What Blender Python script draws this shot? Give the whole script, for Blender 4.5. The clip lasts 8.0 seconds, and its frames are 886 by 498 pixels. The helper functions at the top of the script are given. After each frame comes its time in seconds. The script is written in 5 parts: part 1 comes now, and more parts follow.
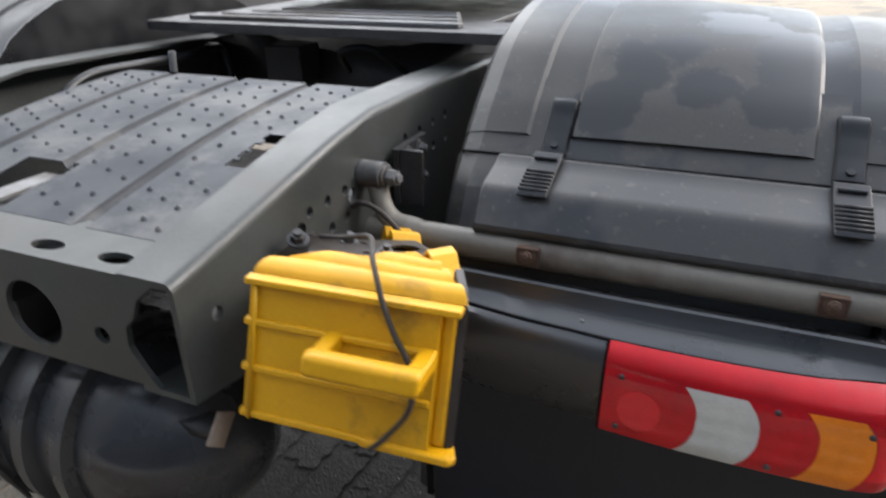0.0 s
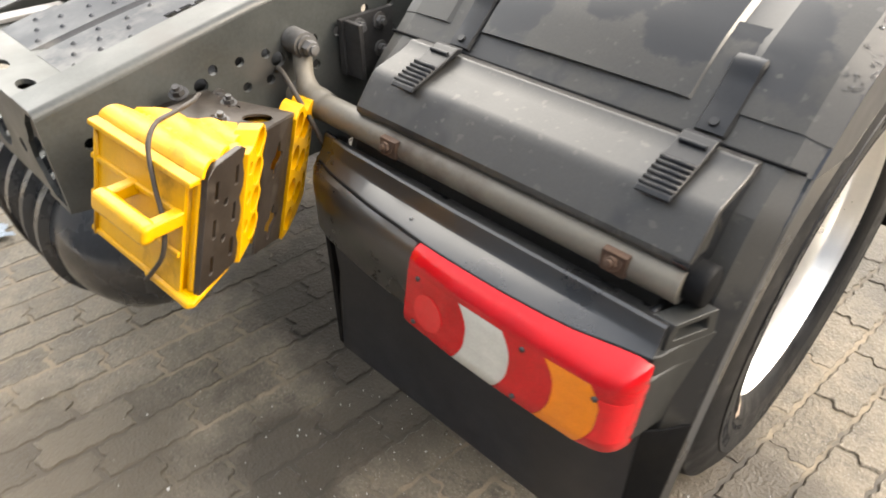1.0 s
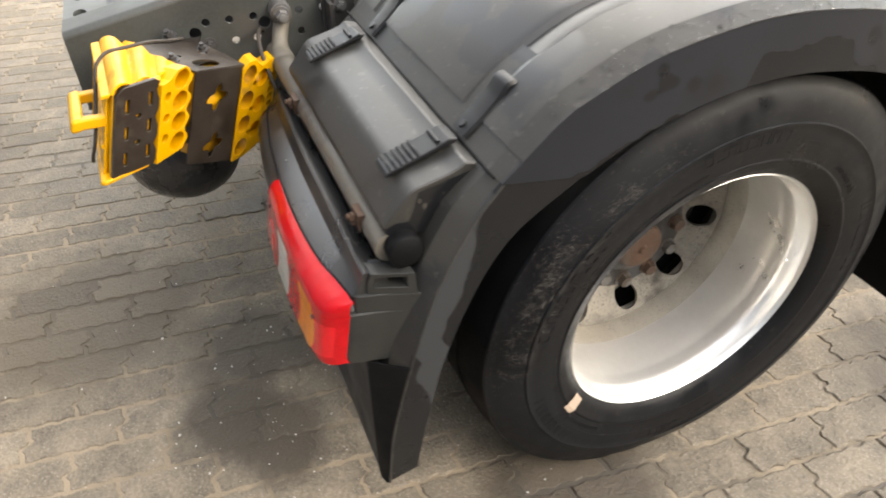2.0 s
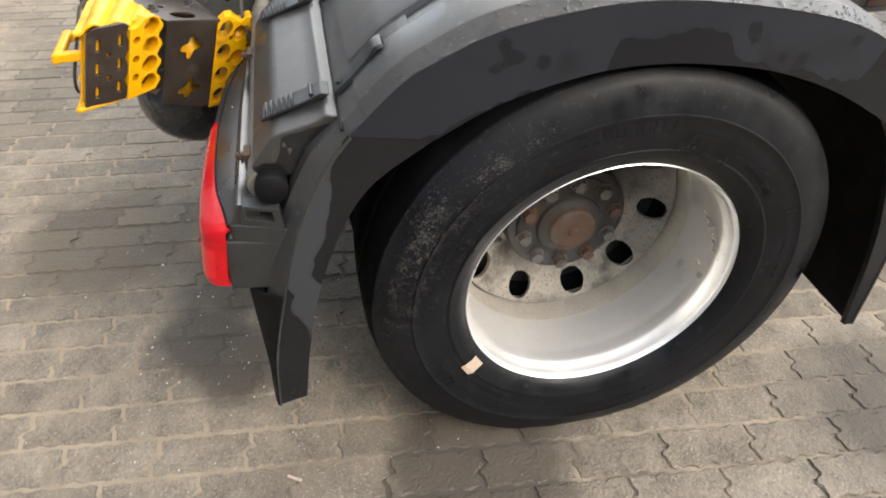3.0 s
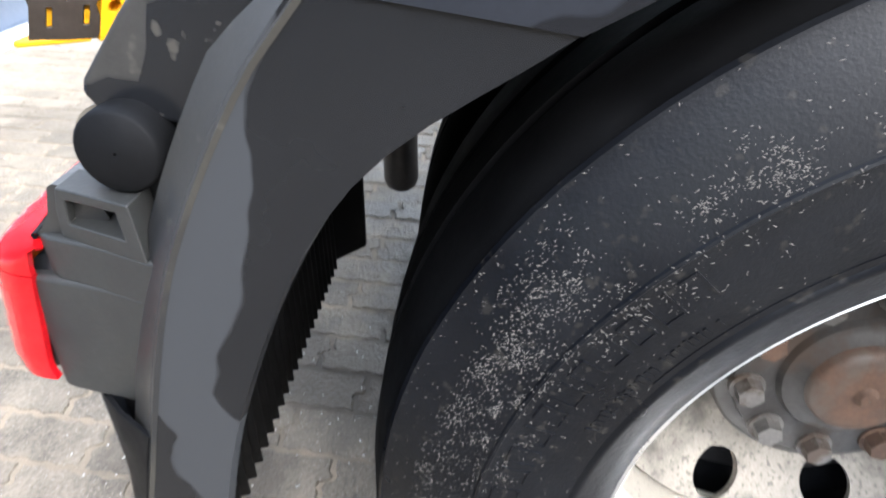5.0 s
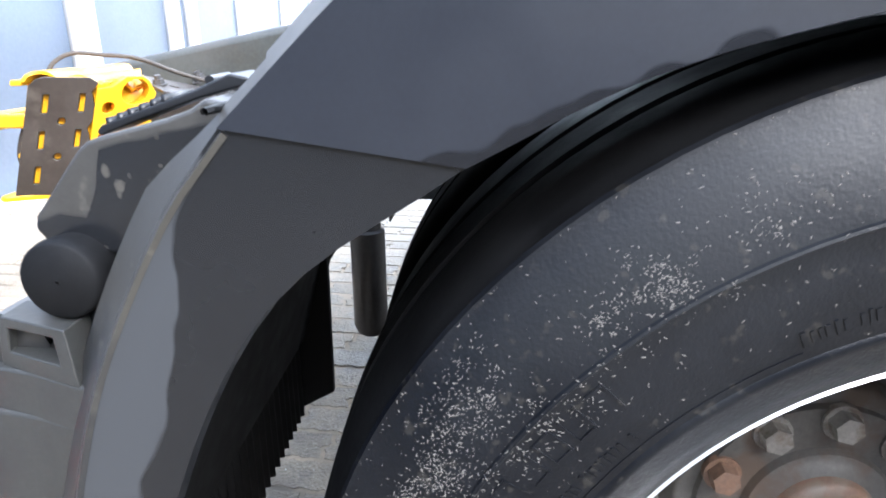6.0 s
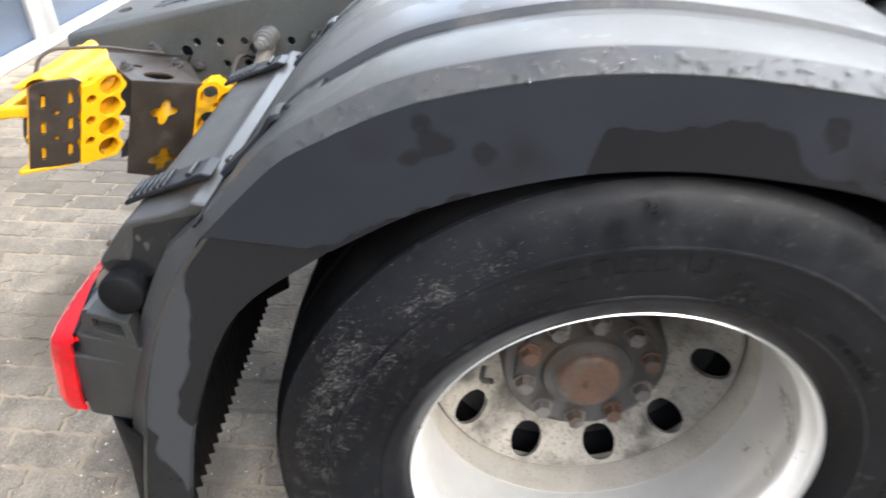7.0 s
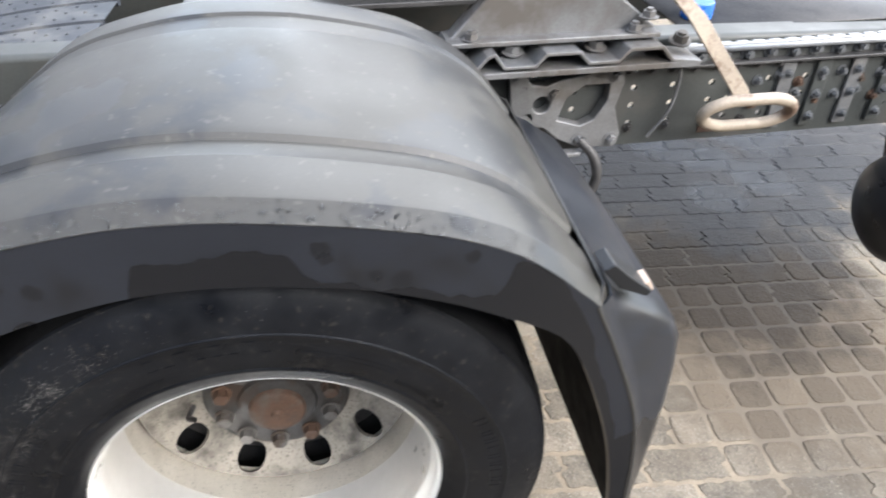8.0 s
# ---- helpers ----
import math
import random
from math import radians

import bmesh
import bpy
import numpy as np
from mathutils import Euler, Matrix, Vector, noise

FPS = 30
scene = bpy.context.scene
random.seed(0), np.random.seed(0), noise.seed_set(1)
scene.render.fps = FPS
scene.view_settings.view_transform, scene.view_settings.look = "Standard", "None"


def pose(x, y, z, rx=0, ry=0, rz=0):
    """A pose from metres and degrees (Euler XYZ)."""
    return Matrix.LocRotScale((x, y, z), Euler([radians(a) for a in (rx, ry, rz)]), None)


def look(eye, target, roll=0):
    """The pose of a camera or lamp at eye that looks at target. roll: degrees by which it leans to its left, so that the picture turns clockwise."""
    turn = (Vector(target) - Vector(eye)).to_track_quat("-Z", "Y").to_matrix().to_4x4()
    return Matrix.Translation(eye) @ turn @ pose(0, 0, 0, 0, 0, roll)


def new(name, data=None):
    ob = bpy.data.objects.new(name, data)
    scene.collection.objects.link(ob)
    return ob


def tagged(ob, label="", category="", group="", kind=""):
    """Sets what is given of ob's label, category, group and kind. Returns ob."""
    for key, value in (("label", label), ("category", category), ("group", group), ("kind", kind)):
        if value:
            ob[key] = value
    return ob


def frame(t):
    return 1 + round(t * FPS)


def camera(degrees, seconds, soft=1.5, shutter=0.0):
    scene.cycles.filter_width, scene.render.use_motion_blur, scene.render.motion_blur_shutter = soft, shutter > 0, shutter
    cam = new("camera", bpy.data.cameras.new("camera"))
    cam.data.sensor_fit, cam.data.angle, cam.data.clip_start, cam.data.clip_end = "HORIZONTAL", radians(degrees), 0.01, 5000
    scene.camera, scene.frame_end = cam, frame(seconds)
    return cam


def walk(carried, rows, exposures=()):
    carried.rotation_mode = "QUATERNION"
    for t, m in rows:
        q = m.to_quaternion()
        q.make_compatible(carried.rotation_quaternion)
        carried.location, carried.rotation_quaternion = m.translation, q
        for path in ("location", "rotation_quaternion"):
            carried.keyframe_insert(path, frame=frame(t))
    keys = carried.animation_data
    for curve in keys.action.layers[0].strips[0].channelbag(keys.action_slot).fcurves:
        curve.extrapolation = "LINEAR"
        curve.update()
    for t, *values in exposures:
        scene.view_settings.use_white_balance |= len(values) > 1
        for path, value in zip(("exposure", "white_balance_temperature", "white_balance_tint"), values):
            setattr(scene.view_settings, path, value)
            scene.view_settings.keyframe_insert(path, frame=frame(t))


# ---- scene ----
cam = camera(67.59, 8.0, soft=1.8, shutter=0.3)
PATH = [
    (0.00, -0.2177, -1.5499, 1.2534, 64.57, 0.92, 22.92),
    (0.50, 0.0135, -1.4355, 1.2487, 56.35, 0.33, 30.84),
    (1.00, 0.2498, -1.2594, 1.3098, 52.60, 0.30, 44.74),
    (1.50, 0.5640, -1.0866, 1.3706, 51.24, 0.52, 59.38),
    (2.00, 0.7504, -0.8665, 1.4083, 50.79, 0.07, 66.85),
    (2.20, 0.8107, -0.7754, 1.4289, 50.73, -0.09, 68.72),
    (3.50, 0.9927, -0.4793, 1.3994, 49.13, 0.09, 84.39),
    (4.00, 0.8185, -0.4621, 1.2854, 49.09, -0.28, 89.42),
    (4.50, 0.5325, -0.4390, 1.1174, 49.61, -0.18, 92.51),
    (5.00, 0.4082, -0.4052, 0.9667, 58.04, -0.05, 94.50),
    (5.20, 0.4086, -0.3867, 0.9370, 64.38, -0.35, 95.20),
    (6.30, 0.4814, -0.3534, 0.9961, 71.73, 0.58, 93.48),
    (6.50, 0.5303, -0.3504, 1.0694, 70.31, 1.01, 92.52),
    (6.70, 0.6127, -0.3205, 1.1514, 63.26, 0.35, 91.66),
    (7.00, 0.6881, -0.2379, 1.2734, 57.20, 0.80, 90.07),
    (7.50, 0.7368, -0.0575, 1.4337, 53.67, -0.10, 83.27),
    (8.00, 0.7611, 0.1694, 1.5095, 53.28, -0.23, 79.97),
]
EXPOSURES = [(0.0, 2.33, 6450, 10), (0.5, 2.95, 7000, 10), (1.0, 3.27, 7500, 10), (2.0, 2.81, 7300, 10), (3.5, 2.68, 6750, 10), (4.5, 2.8, 6450, 10), (5.0, 3.68, 6000, 10), (5.2, 3.7, 5900, 10), (6.3, 4.1, 5800, 10), (6.5, 4.1, 5800, 10), (7.0, 3.15, 6250, 10), (7.5, 3.12, 6200, 10), (8.0, 3.08, 6300, 10)]
walk(cam, [(t, pose(x, y, z, rx, ry, rz)) for t, x, y, z, rx, ry, rz in PATH], EXPOSURES)

# ---- light: an overcast day ----
world = bpy.data.worlds.new("sky")
scene.world = world
world.use_nodes = True
wn = world.node_tree.nodes
sky = wn.new("ShaderNodeTexSky")
sky.sky_type = "NISHITA"
sky.sun_disc = False
sky.sun_elevation = radians(30)
sky.sun_rotation = radians(55)
sky.air_density, sky.dust_density, sky.ozone_density = 1.2, 2.5, 1.5
wn["Background"].inputs["Strength"].default_value = 0.15
grey = wn.new("ShaderNodeHueSaturation")
grey.inputs["Saturation"].default_value = 0.45
world.node_tree.links.new(sky.outputs[0], grey.inputs["Color"])
world.node_tree.links.new(grey.outputs[0], wn["Background"].inputs[0])
sun_data = bpy.data.lights.new("sun", "SUN")
sun_data.energy = 0.7
sun_data.angle = radians(62)
sun_data.color = (1.0, 0.98, 0.95)
sun = new("sun", sun_data)
sun.matrix_world = look((-6.2, 4.4, 4.4), (0, 0, 0))


# ---- materials ----
def border(nt, along, across, points, sign, wobble, wobble_width):
    """1 on one side of a wavering border line, given as (along, across) points; sign 1: the side where across is less."""
    lo, hi = points[0][0], points[-1][0]
    least, most = min(p[1] for p in points), max(p[1] for p in points)
    fit_in = nt.nodes.new("ShaderNodeMapRange")
    fit_in.inputs[1].default_value, fit_in.inputs[2].default_value = lo, hi
    nt.links.new(along, fit_in.inputs[0])
    ramp = nt.nodes.new("ShaderNodeValToRGB")
    stops = ramp.color_ramp.elements
    for i, (a, b) in enumerate(points):
        at, grey_value = (a - lo) / (hi - lo), (b - least) / (most - least)
        stop = stops[0] if i == 0 else (stops[len(stops) - 1] if i == len(points) - 1 else stops.new(at))
        stop.position, stop.color = at, (grey_value, grey_value, grey_value, 1)
    nt.links.new(fit_in.outputs[0], ramp.inputs[0])
    line = nt.nodes.new("ShaderNodeMapRange")
    line.inputs[3].default_value, line.inputs[4].default_value = least - wobble_width / 2, most - wobble_width / 2
    nt.links.new(ramp.outputs[0], line.inputs[0])
    waver = nt.nodes.new("ShaderNodeMath")
    waver.operation, waver.inputs[1].default_value = "MULTIPLY_ADD", wobble_width
    nt.links.new(wobble, waver.inputs[0])
    nt.links.new(line.outputs[0], waver.inputs[2])
    gap = nt.nodes.new("ShaderNodeMath")
    gap.operation = "SUBTRACT"
    nt.links.new(waver.outputs[0], gap.inputs[0])
    nt.links.new(across, gap.inputs[1])
    side_of = nt.nodes.new("ShaderNodeMapRange")
    side_of.inputs[1].default_value, side_of.inputs[2].default_value = -0.0015 * sign, 0.0015 * sign
    nt.links.new(gap.outputs[0], side_of.inputs[0])
    return side_of.outputs[0]


def material(name, base, rough=0.5, metal=0.0, tone=0.35, scale=6.0, fine=80.0, bump=0.15, spread=0.15,
             second=None, patch=0.0, patch_scale=2.5, coat=0.0, random=0.0, distance=0.002, edge=0.05,
             spec=0.5, place=False, spots=(), patch_detail=7, speck=None, island=False, film=None):
    """Colour with a large and a fine variation, uneven gloss and a fine relief; second: colour of irregular patches."""
    m = bpy.data.materials.new(name)
    m.use_nodes = True
    nt = m.node_tree
    b = nt.nodes["Principled BSDF"]
    where = nt.nodes.new("ShaderNodeNewGeometry").outputs["Position"] if place else nt.nodes.new("ShaderNodeTexCoord").outputs["Object"]
    b.inputs["Specular IOR Level"].default_value = spec

    def noise_node(sc, detail, rough_=0.6):
        n = nt.nodes.new("ShaderNodeTexNoise")
        n.inputs["Scale"].default_value = sc
        n.inputs["Detail"].default_value = detail
        n.inputs["Roughness"].default_value = rough_
        nt.links.new(where, n.inputs["Vector"])
        return n

    big, small = noise_node(scale, 5), noise_node(fine, 3)
    mix = nt.nodes.new("ShaderNodeMixRGB")
    mix.inputs[1].default_value = (*[c * (1 - tone) for c in base], 1)
    mix.inputs[2].default_value = (*[min(1, c * (1 + tone)) for c in base], 1)
    add = nt.nodes.new("ShaderNodeMath")
    add.operation = "MULTIPLY_ADD"
    add.inputs[1].default_value = 0.4
    nt.links.new(small.outputs[0], add.inputs[0])
    half = nt.nodes.new("ShaderNodeMath")
    half.operation = "MULTIPLY"
    half.inputs[1].default_value = 0.6
    nt.links.new(big.outputs[0], half.inputs[0])
    nt.links.new(half.outputs[0], add.inputs[2])
    ramp = nt.nodes.new("ShaderNodeMapRange")
    ramp.inputs[1].default_value, ramp.inputs[2].default_value = 0.3, 0.7
    nt.links.new(add.outputs[0], ramp.inputs[0])
    nt.links.new(ramp.outputs[0], mix.inputs[0])
    colour = mix.outputs[0]
    rg = nt.nodes.new("ShaderNodeMapRange")
    rg.inputs[1].default_value, rg.inputs[2].default_value = 0.3, 0.7
    rg.inputs[3].default_value, rg.inputs[4].default_value = max(0.03, rough - spread), min(1, rough + spread)
    nt.links.new(big.outputs[0], rg.inputs[0])
    rough_out = rg.outputs[0]
    if second is not None:
        pn = noise_node(patch_scale, patch_detail, 0.62)
        pr = nt.nodes.new("ShaderNodeMapRange")
        pr.inputs[1].default_value, pr.inputs[2].default_value = 1 - patch - edge, 1 - patch + edge
        nt.links.new(pn.outputs[0], pr.inputs[0])
        mx = nt.nodes.new("ShaderNodeMixRGB")
        mx.inputs[2].default_value = (*second[:3], 1)
        nt.links.new(pr.outputs[0], mx.inputs[0])
        nt.links.new(colour, mx.inputs[1])
        colour = mx.outputs[0]
        if len(second) > 3:
            mr = nt.nodes.new("ShaderNodeMixRGB")
            mr.inputs[2].default_value = (second[3],) * 3 + (1,)
            nt.links.new(pr.outputs[0], mr.inputs[0])
            nt.links.new(rough_out, mr.inputs[1])
            rough_out = mr.outputs[0]
    if film is not None:
        tint, gloss, limits = film
        split = nt.nodes.new("ShaderNodeSeparateXYZ")
        nt.links.new(where, split.inputs[0])
        mask = None
        for along, across, points, sign, wobble_width in limits:
            inside = border(nt, split.outputs[along], split.outputs[across], points, sign, noise_node(13.0, 2, 0.5).outputs[0], wobble_width)
            if mask is None:
                mask = inside
            else:
                both = nt.nodes.new("ShaderNodeMath")
                both.operation = "MULTIPLY"
                nt.links.new(mask, both.inputs[0])
                nt.links.new(inside, both.inputs[1])
                mask = both.outputs[0]
        tm, gm = nt.nodes.new("ShaderNodeMixRGB"), nt.nodes.new("ShaderNodeMixRGB")
        tm.inputs[2].default_value, gm.inputs[2].default_value = (*tint, 1), (gloss, gloss, gloss, 1)
        for node, source in ((tm, colour), (gm, rough_out)):
            nt.links.new(mask, node.inputs[0])
            nt.links.new(source, node.inputs[1])
        colour, rough_out = tm.outputs[0], gm.outputs[0]
    if speck is not None:
        tint, low, size = speck
        sn = noise_node(size, 2, 0.5)
        sr = nt.nodes.new("ShaderNodeMapRange")
        sr.inputs[1].default_value, sr.inputs[2].default_value = low, low + 0.07
        sr.inputs[4].default_value = 0.75
        nt.links.new(sn.outputs[0], sr.inputs[0])
        sx = nt.nodes.new("ShaderNodeMixRGB")
        sx.inputs[2].default_value = (*tint, 1)
        nt.links.new(sr.outputs[0], sx.inputs[0])
        nt.links.new(colour, sx.inputs[1])
        colour = sx.outputs[0]
    for *centre, radius, tint, gloss in spots:
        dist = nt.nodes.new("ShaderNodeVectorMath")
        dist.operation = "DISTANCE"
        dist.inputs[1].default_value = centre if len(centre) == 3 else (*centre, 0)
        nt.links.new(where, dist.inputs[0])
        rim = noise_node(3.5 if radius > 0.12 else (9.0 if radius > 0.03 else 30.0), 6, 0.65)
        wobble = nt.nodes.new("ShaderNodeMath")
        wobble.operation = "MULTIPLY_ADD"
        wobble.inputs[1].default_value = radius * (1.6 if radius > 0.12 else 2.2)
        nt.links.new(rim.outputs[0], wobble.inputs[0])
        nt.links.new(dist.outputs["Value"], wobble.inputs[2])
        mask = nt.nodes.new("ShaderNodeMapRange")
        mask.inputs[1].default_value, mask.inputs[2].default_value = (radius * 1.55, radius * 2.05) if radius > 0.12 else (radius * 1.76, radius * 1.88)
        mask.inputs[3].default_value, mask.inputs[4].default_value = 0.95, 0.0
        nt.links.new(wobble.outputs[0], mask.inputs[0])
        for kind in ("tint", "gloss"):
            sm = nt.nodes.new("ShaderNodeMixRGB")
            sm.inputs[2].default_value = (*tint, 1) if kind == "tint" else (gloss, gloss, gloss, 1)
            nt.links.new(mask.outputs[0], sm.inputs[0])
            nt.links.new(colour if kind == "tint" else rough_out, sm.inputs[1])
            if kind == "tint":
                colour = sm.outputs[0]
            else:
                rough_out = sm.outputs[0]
    if random:
        oi = nt.nodes.new("ShaderNodeObjectInfo")
        hs = nt.nodes.new("ShaderNodeHueSaturation")
        vr = nt.nodes.new("ShaderNodeMapRange")
        vr.inputs[3].default_value, vr.inputs[4].default_value = 1 - random, 1 + random
        nt.links.new(nt.nodes.new("ShaderNodeNewGeometry").outputs["Random Per Island"] if island else oi.outputs["Random"], vr.inputs[0])
        nt.links.new(vr.outputs[0], hs.inputs["Value"])
        nt.links.new(colour, hs.inputs["Color"])
        colour = hs.outputs[0]
    nt.links.new(colour, b.inputs["Base Color"])
    nt.links.new(rough_out, b.inputs["Roughness"])
    b.inputs["Metallic"].default_value = metal
    b.inputs["Coat Weight"].default_value = coat
    b.inputs["Coat Roughness"].default_value = 0.08
    if bump:
        bp = nt.nodes.new("ShaderNodeBump")
        bp.inputs["Strength"].default_value = bump
        bp.inputs["Distance"].default_value = distance
        nt.links.new(add.outputs[0], bp.inputs["Height"])
        nt.links.new(bp.outputs[0], b.inputs["Normal"])
    return m


DRIED = ((-0.363, -0.36, 1.05, 0.09), (-0.254, -0.395, 1.02, 0.07), (-0.119, -0.30, 1.065, 0.11), (-0.4, -0.42, 1.0, 0.08), (-0.2, -0.20, 1.09, 0.1), (-0.30, -0.31, 1.065, 0.07), (-0.02, -0.38, 1.025, 0.08), (-0.14, -0.42, 0.995, 0.07))
PLASTIC = material("grey_plastic", (0.034, 0.0318, 0.0275), 0.45, spec=0.42, spots=tuple((*spot, (0.0165, 0.0166, 0.0168), 0.28) for spot in DRIED), tone=0.22, scale=4, fine=260, bump=0.1, spread=0.09,
                   second=(0.0175, 0.0176, 0.018, 0.39), patch=0.44, patch_scale=4.2, edge=0.03, patch_detail=5, speck=((0.06, 0.056, 0.048), 0.64, 70))
# darker base than the crown plastic; wet along the arch's edge, with splashes above
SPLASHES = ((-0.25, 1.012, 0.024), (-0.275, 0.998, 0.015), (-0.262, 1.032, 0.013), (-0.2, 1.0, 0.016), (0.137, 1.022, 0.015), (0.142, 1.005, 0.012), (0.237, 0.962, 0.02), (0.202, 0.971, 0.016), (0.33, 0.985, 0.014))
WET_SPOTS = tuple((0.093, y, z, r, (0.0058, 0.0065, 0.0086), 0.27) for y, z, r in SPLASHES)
PLASTIC_MARKED = material("dark_grey_plastic_with_water_marks", (0.0106, 0.0123, 0.0168), 0.36, spec=0.42, tone=0.25, scale=5, fine=260, bump=0.08, spread=0.07,
                       second=(0.0075, 0.0082, 0.0102, 0.34), patch=0.4, patch_scale=5.0, edge=0.06, patch_detail=3, spots=WET_SPOTS,
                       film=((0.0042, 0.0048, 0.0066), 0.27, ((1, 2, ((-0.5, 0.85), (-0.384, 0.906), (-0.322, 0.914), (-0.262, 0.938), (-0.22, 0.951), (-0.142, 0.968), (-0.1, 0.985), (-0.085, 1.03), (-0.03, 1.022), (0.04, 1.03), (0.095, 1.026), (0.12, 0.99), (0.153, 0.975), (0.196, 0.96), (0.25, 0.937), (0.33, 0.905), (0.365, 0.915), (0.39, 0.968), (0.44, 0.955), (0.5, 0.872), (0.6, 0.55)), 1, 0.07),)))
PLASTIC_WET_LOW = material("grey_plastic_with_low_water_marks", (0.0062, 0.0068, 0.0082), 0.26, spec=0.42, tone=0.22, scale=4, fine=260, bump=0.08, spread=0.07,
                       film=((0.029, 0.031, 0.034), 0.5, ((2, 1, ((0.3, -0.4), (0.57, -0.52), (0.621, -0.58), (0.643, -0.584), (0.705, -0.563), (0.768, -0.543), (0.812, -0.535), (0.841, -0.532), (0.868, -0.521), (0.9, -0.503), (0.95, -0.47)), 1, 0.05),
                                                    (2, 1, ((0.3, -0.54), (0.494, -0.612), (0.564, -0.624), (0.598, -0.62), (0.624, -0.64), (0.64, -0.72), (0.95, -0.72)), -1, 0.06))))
PLASTIC_BOX = material("grey_plastic_with_wet_end", (0.031, 0.0297, 0.0272), 0.42, spec=0.5, tone=0.25, scale=5, fine=260, bump=0.1, spread=0.1,
                       second=(0.0135, 0.0135, 0.0135, 0.3), patch=0.42, patch_scale=5.0, edge=0.05, patch_detail=4, speck=((0.06, 0.056, 0.048), 0.64, 70),
                       film=((0.0075, 0.008, 0.0092), 0.24, ((2, 0, ((0.78, 0.006), (0.85, 0.012), (0.95, 0.02)), -1, 0.02),
                                                    (1, 2, ((-0.66, 0.836), (-0.646, 0.836), (-0.634, 0.842), (-0.616, 0.84), (-0.606, 0.862), (-0.6, 0.886), (-0.5, 0.91)), 1, 0.02))))
CARRIER = material("smooth_black_plastic", (0.019, 0.0188, 0.0185), 0.33, spec=0.75, tone=0.2, scale=6, fine=240, bump=0.08, spread=0.07, second=(0.011, 0.0112, 0.0118, 0.24), patch=0.45, patch_scale=5, edge=0.05)
PLASTIC_DARK = material("black_plastic", (0.0085, 0.009, 0.0103), 0.4, spec=0.35, tone=0.3, scale=7, fine=220, bump=0.15)
FRAME = material("grey_frame_paint", (0.04, 0.0425, 0.04), 0.45, spec=0.42, metal=0.0, tone=0.3, scale=5, fine=160, bump=0.12, spread=0.14,
                 second=(0.049, 0.0465, 0.042, 0.5), patch=0.42, patch_scale=4)
STEEL = material("dusty_steel", (0.16, 0.16, 0.16), 0.42, metal=0.5, tone=0.3, scale=9, fine=150, bump=0.2, second=(0.09, 0.08, 0.07, 0.7), patch=0.45)
DARK_STEEL = material("dark_oily_steel", (0.045, 0.043, 0.042), 0.45, metal=0.3, tone=0.4, scale=12, fine=120, bump=0.3)
RUST = material("rusty_steel", (0.058, 0.031, 0.018), 0.8, metal=0.1, tone=0.5, scale=22, fine=180, bump=0.5, second=(0.05, 0.038, 0.029, 0.6), patch=0.42, patch_scale=12)
TUBE = material("weathered_tube", (0.125, 0.112, 0.09), 0.55, metal=0.1, tone=0.2, scale=8, fine=120, bump=0.2, second=(0.05, 0.036, 0.027, 0.7), patch=0.43, patch_scale=3.2)
HOLDER = material("brown_stained_steel", (0.026, 0.0195, 0.0145), 0.46, metal=0.1, tone=0.4, scale=14, fine=130, bump=0.3, second=(0.06, 0.048, 0.037, 0.5), patch=0.38, patch_scale=9)
RUBBER = material("tyre_rubber", (0.0023, 0.0029, 0.0045), 0.38, spec=0.26, tone=0.4, scale=8, fine=320, bump=0.35, spread=0.14, second=(0.0052, 0.0058, 0.0072, 0.56), patch=0.45, patch_scale=4, edge=0.1, speck=((0.018, 0.017, 0.0155), 0.63, 90))
FLAP = material("black_flap_rubber", (0.0105, 0.0122, 0.0168), 0.45, spec=0.4, tone=0.3, scale=7, fine=220, bump=0.15)
# flat black for rubber parts, and painted shade on tread, guard inside and gaps
RUBBER_AND_SHADE = material("black_rubber_and_shade", (0.0035, 0.0036, 0.004), 0.7, spec=0.15, tone=0.4, scale=14, fine=180, bump=0.3)
RIM = material("polished_aluminium", (0.88, 0.865, 0.83), 0.34, metal=0.74, tone=0.05, scale=9, fine=60, bump=0.03, spread=0.08)
BARREL = material("dusty_aluminium", (0.66, 0.62, 0.545), 0.42, metal=0.66, tone=0.14, scale=7, fine=180, bump=0.15, spread=0.1, speck=((0.2, 0.185, 0.16), 0.63, 230), second=(0.46, 0.425, 0.365, 0.46), patch=0.4, patch_scale=6, edge=0.14)
# two round tints make the upper part of the dusty disc darker
RIM_DUSTY = material("dusty_wheel_disc", (0.2, 0.182, 0.152), 0.6, metal=0.15, tone=0.4, spots=((-0.19, -0.1, 0.6, 0.17, (0.022, 0.02, 0.018), 0.45), (-0.19, 0.07, 0.63, 0.17, (0.026, 0.0235, 0.021), 0.5)), scale=10, fine=260, bump=0.6, distance=0.003, second=(0.055, 0.05, 0.042, 0.8), patch=0.42, patch_scale=12, edge=0.1, speck=((0.075, 0.067, 0.056), 0.58, 150))
YELLOW = material("yellow_plastic", (0.6, 0.3, 0.003), 0.42, spec=0.35, tone=0.1, scale=8, fine=160, bump=0.1, second=(0.34, 0.175, 0.012, 0.6), patch=0.37, patch_scale=11)
CABLE = material("worn_cable", (0.034, 0.027, 0.021), 0.75, tone=0.4, scale=40, fine=400, bump=0.4)
BLUE_CAP = material("blue_plastic", (0.02, 0.12, 0.45), 0.35, tone=0.15)
WHITE_PAPER = material("crumpled_paper", (0.42, 0.48, 0.54), 0.8, tone=0.15, scale=30, fine=90, bump=0.5)
STICKER = material("sticker", (0.4, 0.31, 0.24), 0.6, tone=0.2, scale=60)
